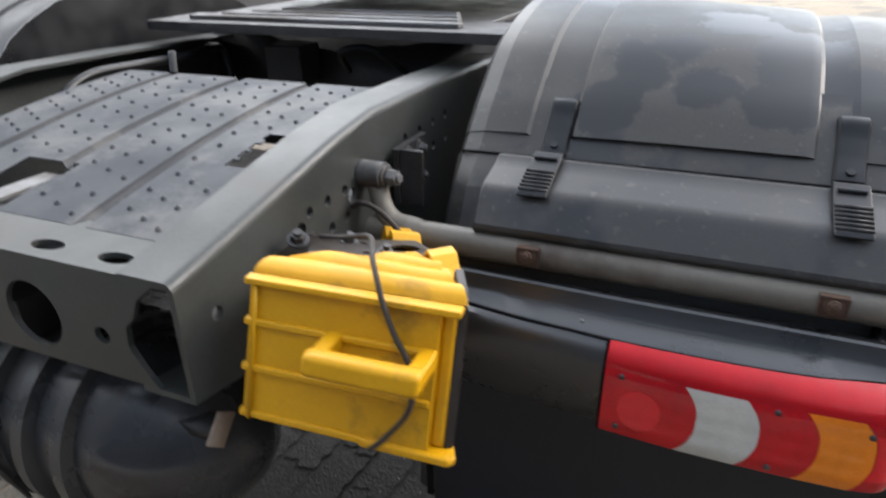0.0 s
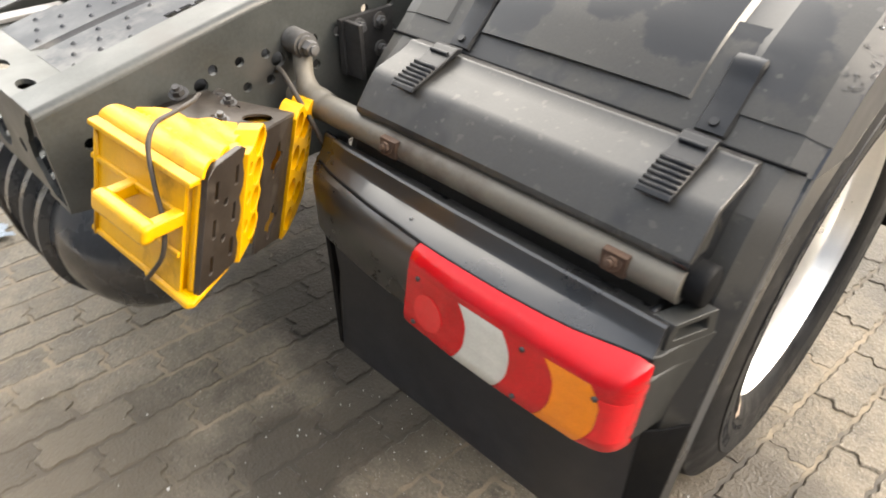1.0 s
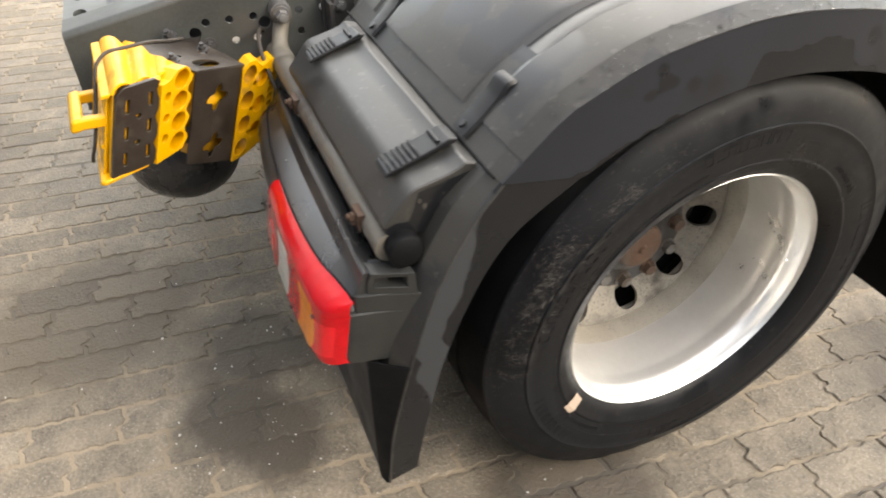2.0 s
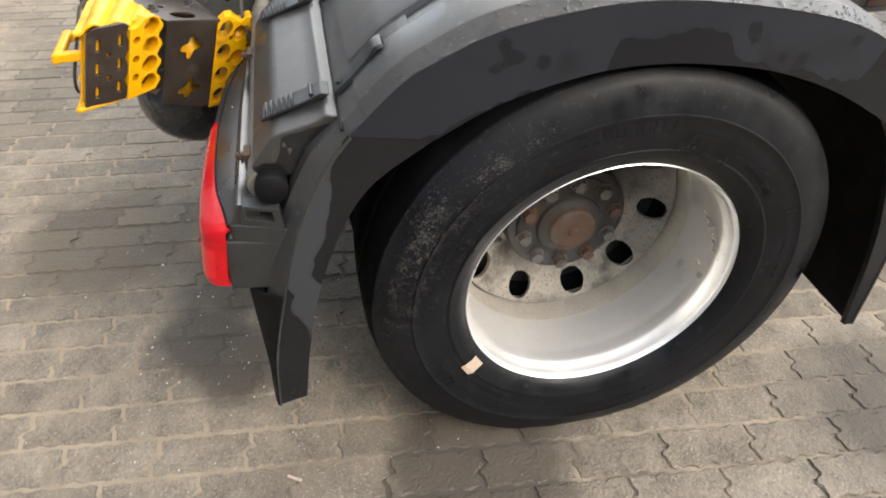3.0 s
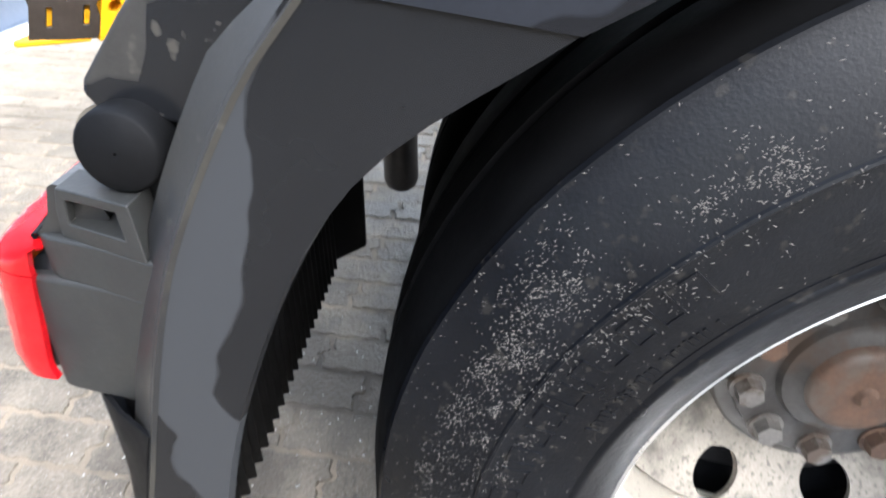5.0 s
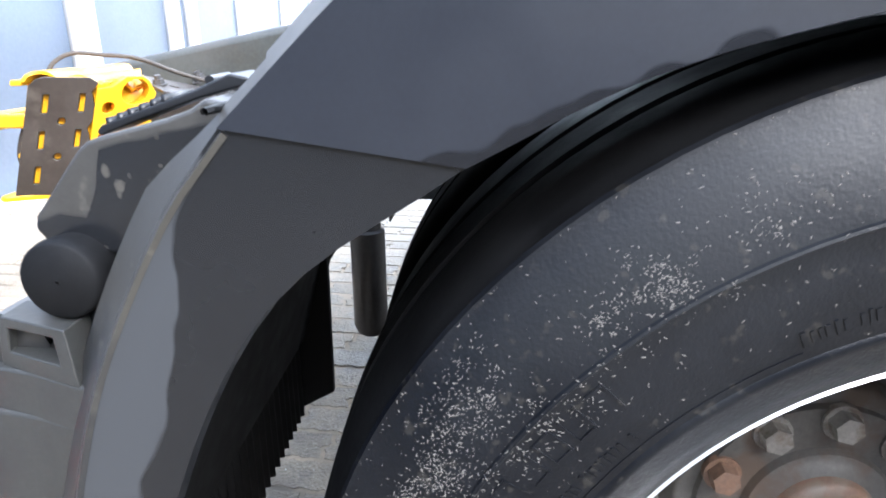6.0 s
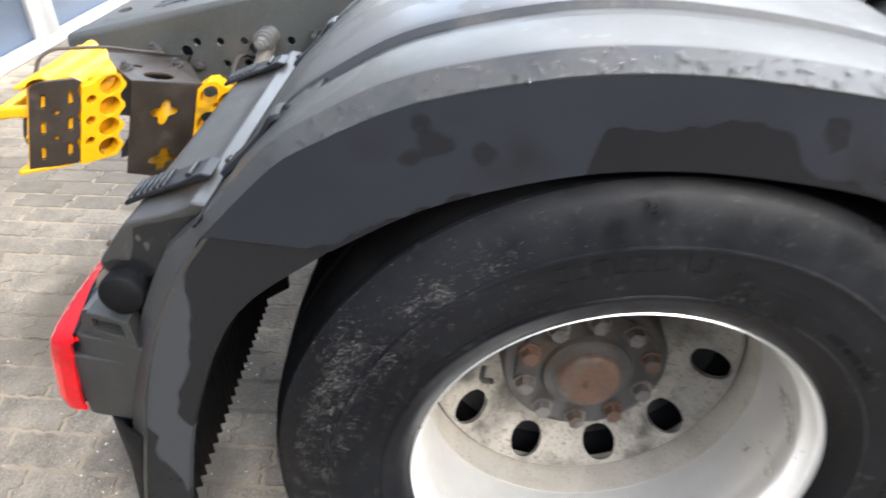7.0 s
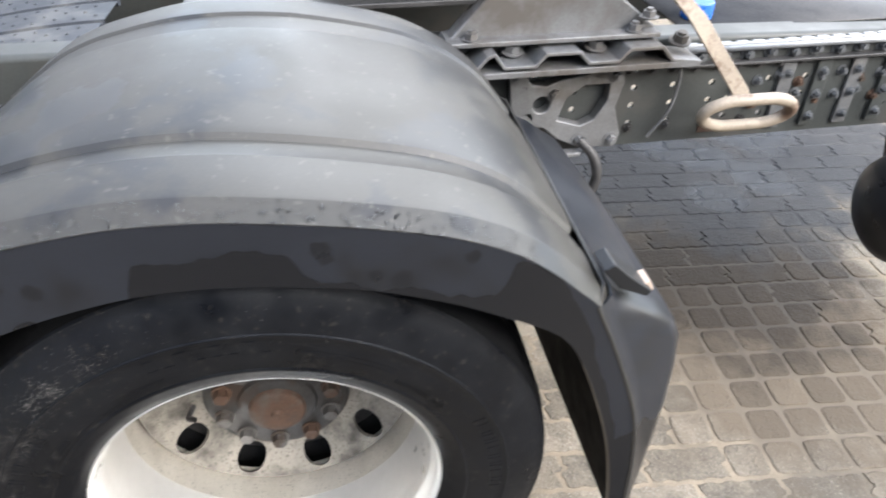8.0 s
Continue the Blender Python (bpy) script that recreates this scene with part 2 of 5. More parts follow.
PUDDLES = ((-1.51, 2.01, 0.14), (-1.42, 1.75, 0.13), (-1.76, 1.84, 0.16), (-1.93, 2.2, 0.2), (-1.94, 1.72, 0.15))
# wet patches, with shade under the chassis and flap painted in as darker tints
WET_AND_SHADE = ((-0.62, 1.5, 0.55, (0.115, 0.09, 0.063), 0.75), (-1.0, 1.55, 0.5, (0.034, 0.026, 0.018), 0.7), (-1.62, 1.9, 0.6, (0.0075, 0.0085, 0.0115), 0.36), (-1.75, 1.4, 0.5, (0.0085, 0.009, 0.011), 0.4), (-1.65, 2.55, 0.5, (0.0095, 0.0105, 0.0135), 0.36), (-0.68, -0.55, 0.22, (0.08, 0.067, 0.051), 0.36), (-1.05, -0.25, 0.5, (0.05, 0.042, 0.034), 0.4), (-0.67, -0.86, 0.17, (0.075, 0.063, 0.048), 0.42), (-0.42, -0.95, 0.13, (0.075, 0.063, 0.048), 0.42), (-0.95, -1.3, 0.3, (0.11, 0.09, 0.065), 0.5), (-0.33, -0.86, 0.13, (0.075, 0.063, 0.048), 0.4), (0.12, -0.25, 0.22, (0.075, 0.062, 0.047), 0.4), (0.25, 0.9, 0.3, (0.08, 0.066, 0.05), 0.45), (-2.3, 0.3, 0.6, (0.06, 0.055, 0.05), 0.3)) + tuple((x, y, r, (0.02, 0.023, 0.028), 0.13) for x, y, r in PUDDLES)
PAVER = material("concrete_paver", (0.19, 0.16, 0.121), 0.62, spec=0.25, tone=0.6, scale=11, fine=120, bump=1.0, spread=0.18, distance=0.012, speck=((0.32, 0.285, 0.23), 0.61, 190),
                 second=(0.125, 0.104, 0.077, 0.42), patch=0.44, patch_scale=1.4, edge=0.08, random=0.1, place=True, spots=WET_AND_SHADE)
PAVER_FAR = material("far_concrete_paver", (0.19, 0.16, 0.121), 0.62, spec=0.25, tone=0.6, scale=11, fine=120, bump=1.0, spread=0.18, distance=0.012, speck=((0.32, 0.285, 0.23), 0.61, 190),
                 second=(0.125, 0.104, 0.077, 0.42), patch=0.44, patch_scale=1.4, edge=0.08, random=0.2, island=True, place=True, spots=WET_AND_SHADE)
# first spot: sand darkened to stand in for the shade of deep joints
SAND = material("joint_sand", (0.26, 0.21, 0.148), 0.9, tone=0.35, scale=7, fine=220, bump=0.6, second=(0.085, 0.07, 0.051, 0.6), patch=0.45, patch_scale=1.3, place=True, spots=((1.0, -0.1, 0.75, (0.035, 0.03, 0.024), 0.6),) + tuple((x, y, r, tuple((1.15 if y > 1 else 0.75) * c for c in tint), 0.7) for x, y, r, tint, gloss in WET_AND_SHADE))
GRIT = material("pale_grit", (0.6, 0.58, 0.54), 0.6, tone=0.2, scale=60)
WALL_PANEL = material("wall_panel_blue", (0.172, 0.215, 0.293), 0.5, tone=0.14, scale=1.5, fine=40, bump=0.1)
# plain dark colour of the two added light-blocking walls
WALL_DARK = material("dark_blocker_wall", (0.05, 0.055, 0.065), 0.7, tone=0.3, scale=0.8, fine=20, bump=0.1)
WALL_RIB = material("white_paint", (0.7, 0.7, 0.7), 0.5, tone=0.06)
COVER = material("light_grey_sheet", (0.03, 0.033, 0.039), 0.5, spec=0.2, metal=0.0, tone=0.2, scale=6, fine=160, bump=0.08, second=(0.075, 0.075, 0.075, 0.5), patch=0.42, patch_scale=5)
HUB_STEEL = material("dirty_hub_steel", (0.03, 0.028, 0.026), 0.55, metal=0.4, tone=0.5, scale=20, fine=150, bump=0.4, second=(0.042, 0.029, 0.021, 0.8), patch=0.42, patch_scale=11)
HUB_BOLT = material("dirty_bolt_steel", (0.085, 0.08, 0.074), 0.5, metal=0.35, tone=0.45, scale=45, fine=260, bump=0.3, second=(0.055, 0.04, 0.03, 0.75), patch=0.45, patch_scale=28, edge=0.06)
BOLT_STEEL = material("grey_bolt_steel", (0.12, 0.125, 0.13), 0.42, metal=0.5, tone=0.35, scale=60, fine=260, bump=0.2)
HOUSING = material("dusty_black_plastic", (0.0245, 0.0249, 0.0234), 0.5, tone=0.3, scale=9, fine=240, bump=0.2, spec=0.4, second=(0.018, 0.018, 0.018, 0.5), patch=0.4, patch_scale=9)
TANK_BLACK = material("glossy_black_tank", (0.029, 0.0295, 0.0305), 0.27, tone=0.3, scale=8, fine=140, bump=0.1, second=(0.03, 0.028, 0.025, 0.5), patch=0.38, patch_scale=7)
GALVANISED = material("galvanised_sheet", (0.4, 0.41, 0.42), 0.4, metal=0.4, tone=0.15, scale=14, fine=120, bump=0.1)
LEVER = material("worn_beige_lever", (0.26, 0.215, 0.165), 0.55, metal=0.1, tone=0.3, scale=12, fine=160, bump=0.3, second=(0.12, 0.075, 0.05, 0.75), patch=0.42, patch_scale=9)
WATER = material("water_drop", (0.9, 0.9, 0.9), 0.04, tone=0.0, bump=0.0, spread=0.0)
WATER.node_tree.nodes["Principled BSDF"].inputs["Transmission Weight"].default_value = 1.0
WATER.node_tree.nodes["Principled BSDF"].inputs["IOR"].default_value = 1.33
MUD = material("dried_mud", (0.085, 0.079, 0.071), 0.9, tone=0.3, scale=50, fine=300)
BRICK = material("stacked_brick", (0.2, 0.15, 0.11), 0.85, tone=0.3, scale=12, fine=90, bump=0.5)


def lens(name, base, rough=0.12, ribs=2.2, coat=0.35, tone=0.14):
    """Coloured lamp glass with a pressed grid of small prisms on it."""
    m = material(name, base, rough, tone=tone, scale=16, fine=260, bump=0.0, spread=0.05, coat=coat, spec=0.18)
    nt = m.node_tree
    b = nt.nodes["Principled BSDF"]
    b.inputs["Transmission Weight"].default_value = 0.12
    tc = nt.nodes.new("ShaderNodeTexCoord")
    heights = []
    for direction in ("X", "Z"):
        wv = nt.nodes.new("ShaderNodeTexWave")
        wv.inputs["Scale"].default_value = 100.0 / ribs / 3.2
        wv.bands_direction = direction
        nt.links.new(tc.outputs["Object"], wv.inputs["Vector"])
        heights.append(wv.outputs[1])
    both = nt.nodes.new("ShaderNodeMath")
    both.operation = "ADD"
    nt.links.new(heights[0], both.inputs[0])
    nt.links.new(heights[1], both.inputs[1])
    bp = nt.nodes.new("ShaderNodeBump")
    bp.inputs["Strength"].default_value = 0.35
    bp.inputs["Distance"].default_value = 0.001
    nt.links.new(both.outputs[0], bp.inputs["Height"])
    nt.links.new(bp.outputs[0], b.inputs["Normal"])
    return m


LENS_RED = lens("red_lens", (0.44, 0.005, 0.009), 0.07, coat=0.25)
LENS_BRIGHT = lens("bright_red_lens", (0.66, 0.009, 0.016), 0.1, coat=0.6)
LENS_DEEP = lens("deep_red_lens", (0.48, 0.004, 0.009), 0.14, coat=0.3, tone=0.3)
LENS_WHITE = lens("clear_lens", (0.52, 0.5, 0.44), 0.2)
LENS_AMBER = lens("amber_lens", (0.78, 0.21, 0.009))


# ---- mesh helpers ----
def thicken(bm, depth):
    """Gives an open sheet a second skin at depth along its normals, and closes the rim."""
    bm.normal_update()
    verts, faces = list(bm.verts), list(bm.faces)
    rim = [e for e in bm.edges if len(e.link_faces) == 1]
    rim = [(e.link_loops[0].vert, e.link_loops[0].link_loop_next.vert) for e in rim]
    twin = {v: bm.verts.new(v.co + v.normal * depth) for v in verts}
    for f in faces:
        bm.faces.new([twin[v] for v in reversed(f.verts)])
    for p, q in rim:
        bm.faces.new((q, p, twin[p], twin[q]))


def link_mesh(name, bm, mat, smooth=False, bend=24, depth=0.0):
    bmesh.ops.recalc_face_normals(bm, faces=bm.faces)
    if depth:
        thicken(bm, depth)
        bmesh.ops.recalc_face_normals(bm, faces=bm.faces)
    bend = radians(50 if smooth else bend)
    for e in bm.edges:
        if len(e.link_faces) == 2 and e.calc_face_angle(0.0) > bend:
            e.smooth = False
    me = bpy.data.meshes.new(name)
    bm.to_mesh(me)
    bm.free()
    for p in me.polygons:
        p.use_smooth = True
    me.materials.append(mat)
    return new(name, me)


def part(name, bm, mat, parent, label="", smooth=False, bevel=0.0, thick=0.0, offset=-1.0, bend=24):
    """Links a bmesh as one mesh under a thing or a part."""
    ob = link_mesh(name, bm, mat, smooth, bend, thick * offset)
    ob.parent = parent
    if parent is not None and parent.type == "EMPTY":
        ob.matrix_parent_inverse = Matrix.Translation(parent.location).inverted()
    finish(ob, bevel)
    if label:
        tagged(ob, label)
    return ob


def finish(ob, bevel=0.0):
    if bevel:
        b = ob.modifiers.new("edges", "BEVEL")
        b.width, b.segments, b.limit_method, b.angle_limit = bevel, 2, "ANGLE", radians(30)
        b.harden_normals = True
    return ob


def thing(name, bm, mat, label, category, smooth=False, bevel=0.0, group="", kind=""):
    ob = link_mesh(name, bm, mat, smooth)
    finish(ob, bevel)
    return tagged(ob, label, category, group, kind)


def empty_thing(name, at, label, category, group=""):
    ob = new(name)
    ob.location = at
    ob.empty_display_size = 0.1
    return tagged(ob, label, category, group)


def box(x0, x1, y0, y1, z0, z1, bm=None):
    bm = bm or bmesh.new()
    v = [bm.verts.new((x, y, z)) for x in (x0, x1) for y in (y0, y1) for z in (z0, z1)]
    for f in ((0, 1, 3, 2), (4, 6, 7, 5), (0, 4, 5, 1), (2, 3, 7, 6), (0, 2, 6, 4), (1, 5, 7, 3)):
        bm.faces.new([v[i] for i in f])
    return bm


def prism(poly, a0, a1, axis="x", bm=None):
    """A polygon swept along an axis. axis x: poly in (y, z); y: (x, z); z: (x, y)."""
    bm = bm or bmesh.new()
    put = {"x": lambda p, a: (a, p[0], p[1]), "y": lambda p, a: (p[0], a, p[1]), "z": lambda p, a: (p[0], p[1], a)}[axis]
    lo, hi = [bm.verts.new(put(p, a0)) for p in poly], [bm.verts.new(put(p, a1)) for p in poly]
    n = len(poly)
    bm.faces.new(lo[::-1])
    bm.faces.new(hi)
    for i in range(n):
        bm.faces.new((lo[i], lo[(i + 1) % n], hi[(i + 1) % n], hi[i]))
    return bm


def grid(rows, closed=False, bm=None):
    """A surface through rows of points."""
    bm = bm or bmesh.new()
    vs = [[bm.verts.new(p) for p in r] for r in rows]
    for a, b in zip(vs, vs[1:]):
        n = len(a)
        for i in range(n if closed else n - 1):
            bm.faces.new((a[i], a[(i + 1) % n], b[(i + 1) % n], b[i]))
    return bm


def lathe(profile, centre=(0, 0), n=96, bm=None, start=0.0, turn=2 * math.pi):
    """(x, r) turned round an axis along x through (y, z)."""
    full = turn > 6.28
    steps = n if full else n + 1
    rows = [[(x, centre[0] + r * math.cos(start + turn * i / n), centre[1] + r * math.sin(start + turn * i / n)) for i in range(steps)] for x, r in profile]
    return grid(rows, full, bm)


def cylinder(p, q, r, n=16, bm=None, r2=None):
    bm = bm or bmesh.new()
    p, q = Vector(p), Vector(q)
    r2 = r if r2 is None else r2
    d = (q - p).normalized()
    a = d.orthogonal().normalized()
    b = d.cross(a)
    lo = [bm.verts.new(p + r * (math.cos(t) * a + math.sin(t) * b)) for t in [2 * math.pi * i / n for i in range(n)]]
    hi = [bm.verts.new(q + r2 * (math.cos(t) * a + math.sin(t) * b)) for t in [2 * math.pi * i / n for i in range(n)]]
    bm.faces.new(lo[::-1])
    bm.faces.new(hi)
    for i in range(n):
        bm.faces.new((lo[i], lo[(i + 1) % n], hi[(i + 1) % n], hi[i]))
    return bm


def smooth_path(pts, k=6):
    """Catmull-Rom through the points."""
    pts = [Vector(p) for p in pts]
    e = [2 * pts[0] - pts[1]] + pts + [2 * pts[-1] - pts[-2]]
    out = []
    for i in range(1, len(e) - 2):
        for j in range(k):
            t = j / k
            a, b, c, d = e[i - 1:i + 3]
            out.append(0.5 * (2 * b + (c - a) * t + (2 * a - 5 * b + 4 * c - d) * t * t + (3 * b - a - 3 * c + d) * t ** 3))
    return out + [pts[-1]]


def hose(pts, r, n=8, k=6, bm=None):
    path = smooth_path(pts, k)
    rows = []
    up = Vector((0.13, 0.21, 0.97))
    for i, p in enumerate(path):
        d = (path[min(i + 1, len(path) - 1)] - path[max(i - 1, 0)]).normalized()
        a = d.cross(up).normalized()
        b = a.cross(d)
        rows.append([p + r * (math.cos(2 * math.pi * j / n) * a + math.sin(2 * math.pi * j / n) * b) for j in range(n)])
    bm = grid(rows, True, bm)
    return bm


def hex_bolt(p, d, r=0.012, h=0.009, bm=None, washer=True):
    """A bolt head with its washer at p, pointing along d."""
    p, d = Vector(p), Vector(d).normalized()
    bm = bm or bmesh.new()
    if washer:
        cylinder(p, p + d * 0.003, r * 1.45, 16, bm)
    cylinder(p + d * 0.003, p + d * (h + 0.003), r, 6, bm, r * 0.93)
    cylinder(p + d * (h + 0.003), p + d * (h + 0.009), r * 0.55, 10, bm)
    return bm


def resample(pts, n):
    pts = [Vector(p) for p in pts]
    ds = [0.0]
    for a, b in zip(pts, pts[1:]):
        ds.append(ds[-1] + (b - a).length)
    out = []
    for i in range(n):
        s = ds[-1] * i / (n - 1)
        k = max(j for j in range(len(ds)) if ds[j] <= s + 1e-9)
        k = min(k, len(pts) - 2)
        out.append(pts[k].lerp(pts[k + 1], (s - ds[k]) / (ds[k + 1] - ds[k])))
    return out


def plate_with_holes(outline, holes, put, thick, bm=None):
    """A flat plate with round or odd holes: 2D outline and holes (lists of 2D points), placed by put((u, v), depth)."""
    bm = bm or bmesh.new()
    loops, edges = [], []
    for loop in [outline] + holes:
        vs = [bm.verts.new(put(p, 0)) for p in loop]
        loops.append(vs)
        edges += [bm.edges.new((vs[i], vs[(i + 1) % len(vs)])) for i in range(len(vs))]
    made = bmesh.ops.triangle_fill(bm, use_beauty=True, use_dissolve=False, edges=edges)
    faces = [g for g in made["geom"] if isinstance(g, bmesh.types.BMFace)]
    shift = Vector(put((0, 0), thick)) - Vector(put((0, 0), 0))
    low = {}
    for f in faces:
        for v in f.verts:
            if v not in low:
                low[v] = bm.verts.new(v.co + shift)
    for f in faces:
        bm.faces.new([low[v] for v in reversed(f.verts)])
    for vs in loops:
        n = len(vs)
        for i in range(n):
            bm.faces.new((vs[i], vs[(i + 1) % n], low[vs[(i + 1) % n]], low[vs[i]]))
    return bm


def circle(u, v, r, n=16, rv=None):
    rv = rv or r
    return [(u + r * math.cos(2 * math.pi * i / n), v + rv * math.sin(2 * math.pi * i / n)) for i in range(n)]


# ---- setting ----
SHEET = [(-60.0, -0.0046), (-8.0, -0.0046), (0.0, -0.0046), (0.5, -0.0095), (7.9, -0.0095), (8.4, -0.0036), (60.0, -0.0036)]
bm = grid([[(x, y, z) for x, z in SHEET] for y in (-60.0, -4.0, 0.0, 7.0, 60.0)])
ground = thing("ground", bm, SAND, "sandy ground under wet concrete pavers", "ground", kind="structure")

WALL_Y = -3.02
bm = box(-11.3, 6, WALL_Y - 0.2, WALL_Y, 0.0, 7.5)
wall_south = thing("wall_south", bm, WALL_PANEL, "blue-grey panel wall with white uprights", "wall", kind="structure")
for xr, w in ((-2.6, 0.25), (-3.95, 0.25), (-5.28, 0.17), (-5.65, 0.15), (-6.96, 0.25), (-8.55, 0.25), (-10.05, 0.3)):
    part("rib", box(xr - w / 2, xr + w / 2, WALL_Y, WALL_Y + 0.06, 0.08, 7.5), WALL_RIB, wall_south, "white upright")
part("plinth", box(-11.3, 6, WALL_Y, WALL_Y + 0.05, 0.0, 0.08), WALL_RIB, wall_south, "white plinth")

# unseen wall, added to cut sky light on the truck's near side
wall_east = thing("wall_east", box(8.0, 8.2, -12, 16, 0.0, 5.5), WALL_DARK, "unseen dark wall added to hold back light from the east", "wall", kind="structure")

# added wall; darkens what shows and reflects past the truck
wall_west = thing("wall_west", box(-8.2, -8.0, 0.6, 14.0, 0.0, 4.5), WALL_DARK, "dark wall added beyond the truck to darken background and reflections", "wall", kind="structure")

# ---- truck ----
truck = empty_thing("truck", (-1.19, 0.0, 0.0), "dark grey truck tractor with bare chassis and rear mudguard", "truck")
HUB_Z = 0.466
SIDE_X = 0.093

# frame rails
RAIL_X = -0.767


def rail_outline():
    return [(-1.062, 0.735), (-0.62, 0.66), (2.6, 0.655), (2.6, 0.891), (0.5, 0.946), (-0.3, 0.971), (-0.60, 0.974), (-1.062, 0.883)]


holes = [circle(y, 0.879, 0.009) for y in (-0.781, -0.730, -0.678, -0.575, -0.52)]
holes += [circle(-0.807, 0.859, 0.013), circle(-0.655, 0.862, 0.014)]
holes += [circle(y, 0.831, 0.009) for y in (-0.724, -0.676, -0.575)]
holes += [circle(-1.0, 0.826, 0.010)]
holes += [circle(y, z, 0.009) for y in (-0.45, -0.385, -0.32, -0.255) for z in (0.905, 0.855)]
for i in range(22):
    for z in (0.865, 0.815, 0.765, 0.715):
        y = 0.62 + i * 0.055
        if (i * 7 + int(z * 1000)) % 5 < 3:
            holes.append(circle(y, z, 0.009, 10))
bm = plate_with_holes(rail_outline(), holes, lambda p, d: (RAIL_X - d, p[0], p[1]), 0.009)
rail = part("frame_rail", bm, FRAME, truck, "grey painted steel frame rail with bolt holes")
TOP = [(-1.062, 0.897), (-0.60, 0.988), (-0.3, 0.985), (0.5, 0.96), (2.6, 0.905)]
prof = resample([(0, y, z) for y, z in TOP], 30)
part("top_flange", grid([[(RAIL_X - 0.015 + 0.015 * math.cos(a), p.y, p.z - 0.015 + 0.015 * math.sin(a)) for a in [radians(15 * i) for i in range(7)]] + [(RAIL_X - 0.085, p.y, p.z)] for p in prof]), FRAME, rail, smooth=True, thick=0.008)
part("bottom_flange", grid([[(RAIL_X, y, z), (RAIL_X - 0.085, y, z)] for y, z in ((-1.062, 0.735), (-0.62, 0.66), (2.6, 0.655))]), FRAME, rail, thick=0.008)
bm = prism([(y, z + 0.02) for y, z in rail_outline()], -1.70, -1.691)
rail_left = part("frame_rail", bm, FRAME, truck, "grey painted steel frame rail with bolt holes")
part("top_flange", grid([[(-1.70, p.y, p.z + 0.02), (-1.615, p.y, p.z + 0.02)] for p in prof]), FRAME, rail_left, thick=0.008)

# rear cross member
cross = part("cross_member", plate_with_holes([(-1.69, -1.062), (-0.776, -1.062), (-0.776, -0.95), (-1.69, -0.95)],
             [circle(-0.888, -1.028, 0.028, 20, 0.014), circle(-1.006, -1.03, 0.028, 20, 0.014), circle(-1.37, -1.03, 0.028, 20, 0.014), circle(-1.49, -1.03, 0.028, 20, 0.014)],
             lambda p, d: (p[0], p[1], 0.895 - d), 0.008), FRAME, truck, "grey steel rear cross member with round openings")
part("rear_face", plate_with_holes([(-1.69, 0.735), (-0.825, 0.735), (-0.845, 0.76), (-0.862, 0.79), (-0.858, 0.82), (-0.842, 0.835), (-0.83, 0.862), (-0.80, 0.887), (-1.69, 0.887)],
     [circle(-1.028, 0.803, 0.05, 24), circle(-0.905, 0.797, 0.013, 14), circle(-1.35, 0.803, 0.05, 24)],
     lambda p, d: (p[0], -1.062 + d, p[1]), 0.008), FRAME, cross)

# wheel
TYRE_PROFILE = [(0.038, 0.292), (0.056, 0.305), (0.066, 0.322), (0.0705, 0.3345), (0.0718, 0.337), (0.0718, 0.3395), (0.0705, 0.342), (0.0755, 0.37), (0.0775, 0.392), (0.0775, 0.4095), (0.0788, 0.4115), (0.0782, 0.4135), (0.0762, 0.4145),
                (0.0735, 0.43), (0.0675, 0.452), (0.0595, 0.470), (0.0525, 0.4832), (0.052, 0.4862), (0.0485, 0.4885), (0.045, 0.4885), (0.038, 0.4925), (0.0, 0.5), (-0.03, 0.5015), (-0.034, 0.491), (-0.044, 0.491),
                (-0.048, 0.502), (-0.1, 0.503), (-0.104, 0.492), (-0.114, 0.492), (-0.118, 0.503), (-0.19, 0.5), (-0.225, 0.487), (-0.246, 0.43), (-0.25, 0.385), (-0.238, 0.33), (-0.215, 0.292)]


SHOULDER = 18


def tyre(dx, profile=TYRE_PROFILE):
    bm = lathe([(x + dx, r) for x, r in profile], (0, HUB_Z), 120)
    for v in bm.verts:
        if v.co.z < 0.001:
            v.co.z = 0.001
    return bm


wheel = part("wheel", lathe([(-0.13, 0.2822), (-0.11, 0.2824), (-0.055, 0.2828), (-0.035, 0.283), (-0.03, 0.2838), (-0.02, 0.2838), (-0.014, 0.2832), (0.0, 0.2834), (0.012, 0.2845), (0.018, 0.289), (0.036, 0.290), (0.043, 0.2925), (0.049, 0.2965), (0.047, 0.2995), (0.035, 0.2995), (0.03, 0.2945), (-0.13, 0.2945)], (0, HUB_Z), 120),
             RIM, truck, "polished aluminium truck wheel rim", smooth=True)
part("barrel", lathe([(-0.219, 0.292), (-0.219, 0.284), (-0.2, 0.2812), (-0.14, 0.2818), (-0.13, 0.282), (-0.13, 0.2925), (-0.219, 0.292)], (0, HUB_Z), 120), BARREL, wheel, "dusty inner barrel of the rim", smooth=True)
part("tyre", tyre(0.0, TYRE_PROFILE[:SHOULDER + 1]), RUBBER, wheel, "worn black truck tyre with grey dust", bend=34)
# tread kept apart in flat black, which holds the shade under the guard
part("tread", tyre(0.0, TYRE_PROFILE[SHOULDER:]), RUBBER_AND_SHADE, wheel, "tyre tread, blackened for the shade under the mudguard", bend=34)
SIDE_R, SIDE_X_AT = (0.335, 0.342, 0.37, 0.392, 0.41), (0.0705, 0.0705, 0.0755, 0.0775, 0.0775)


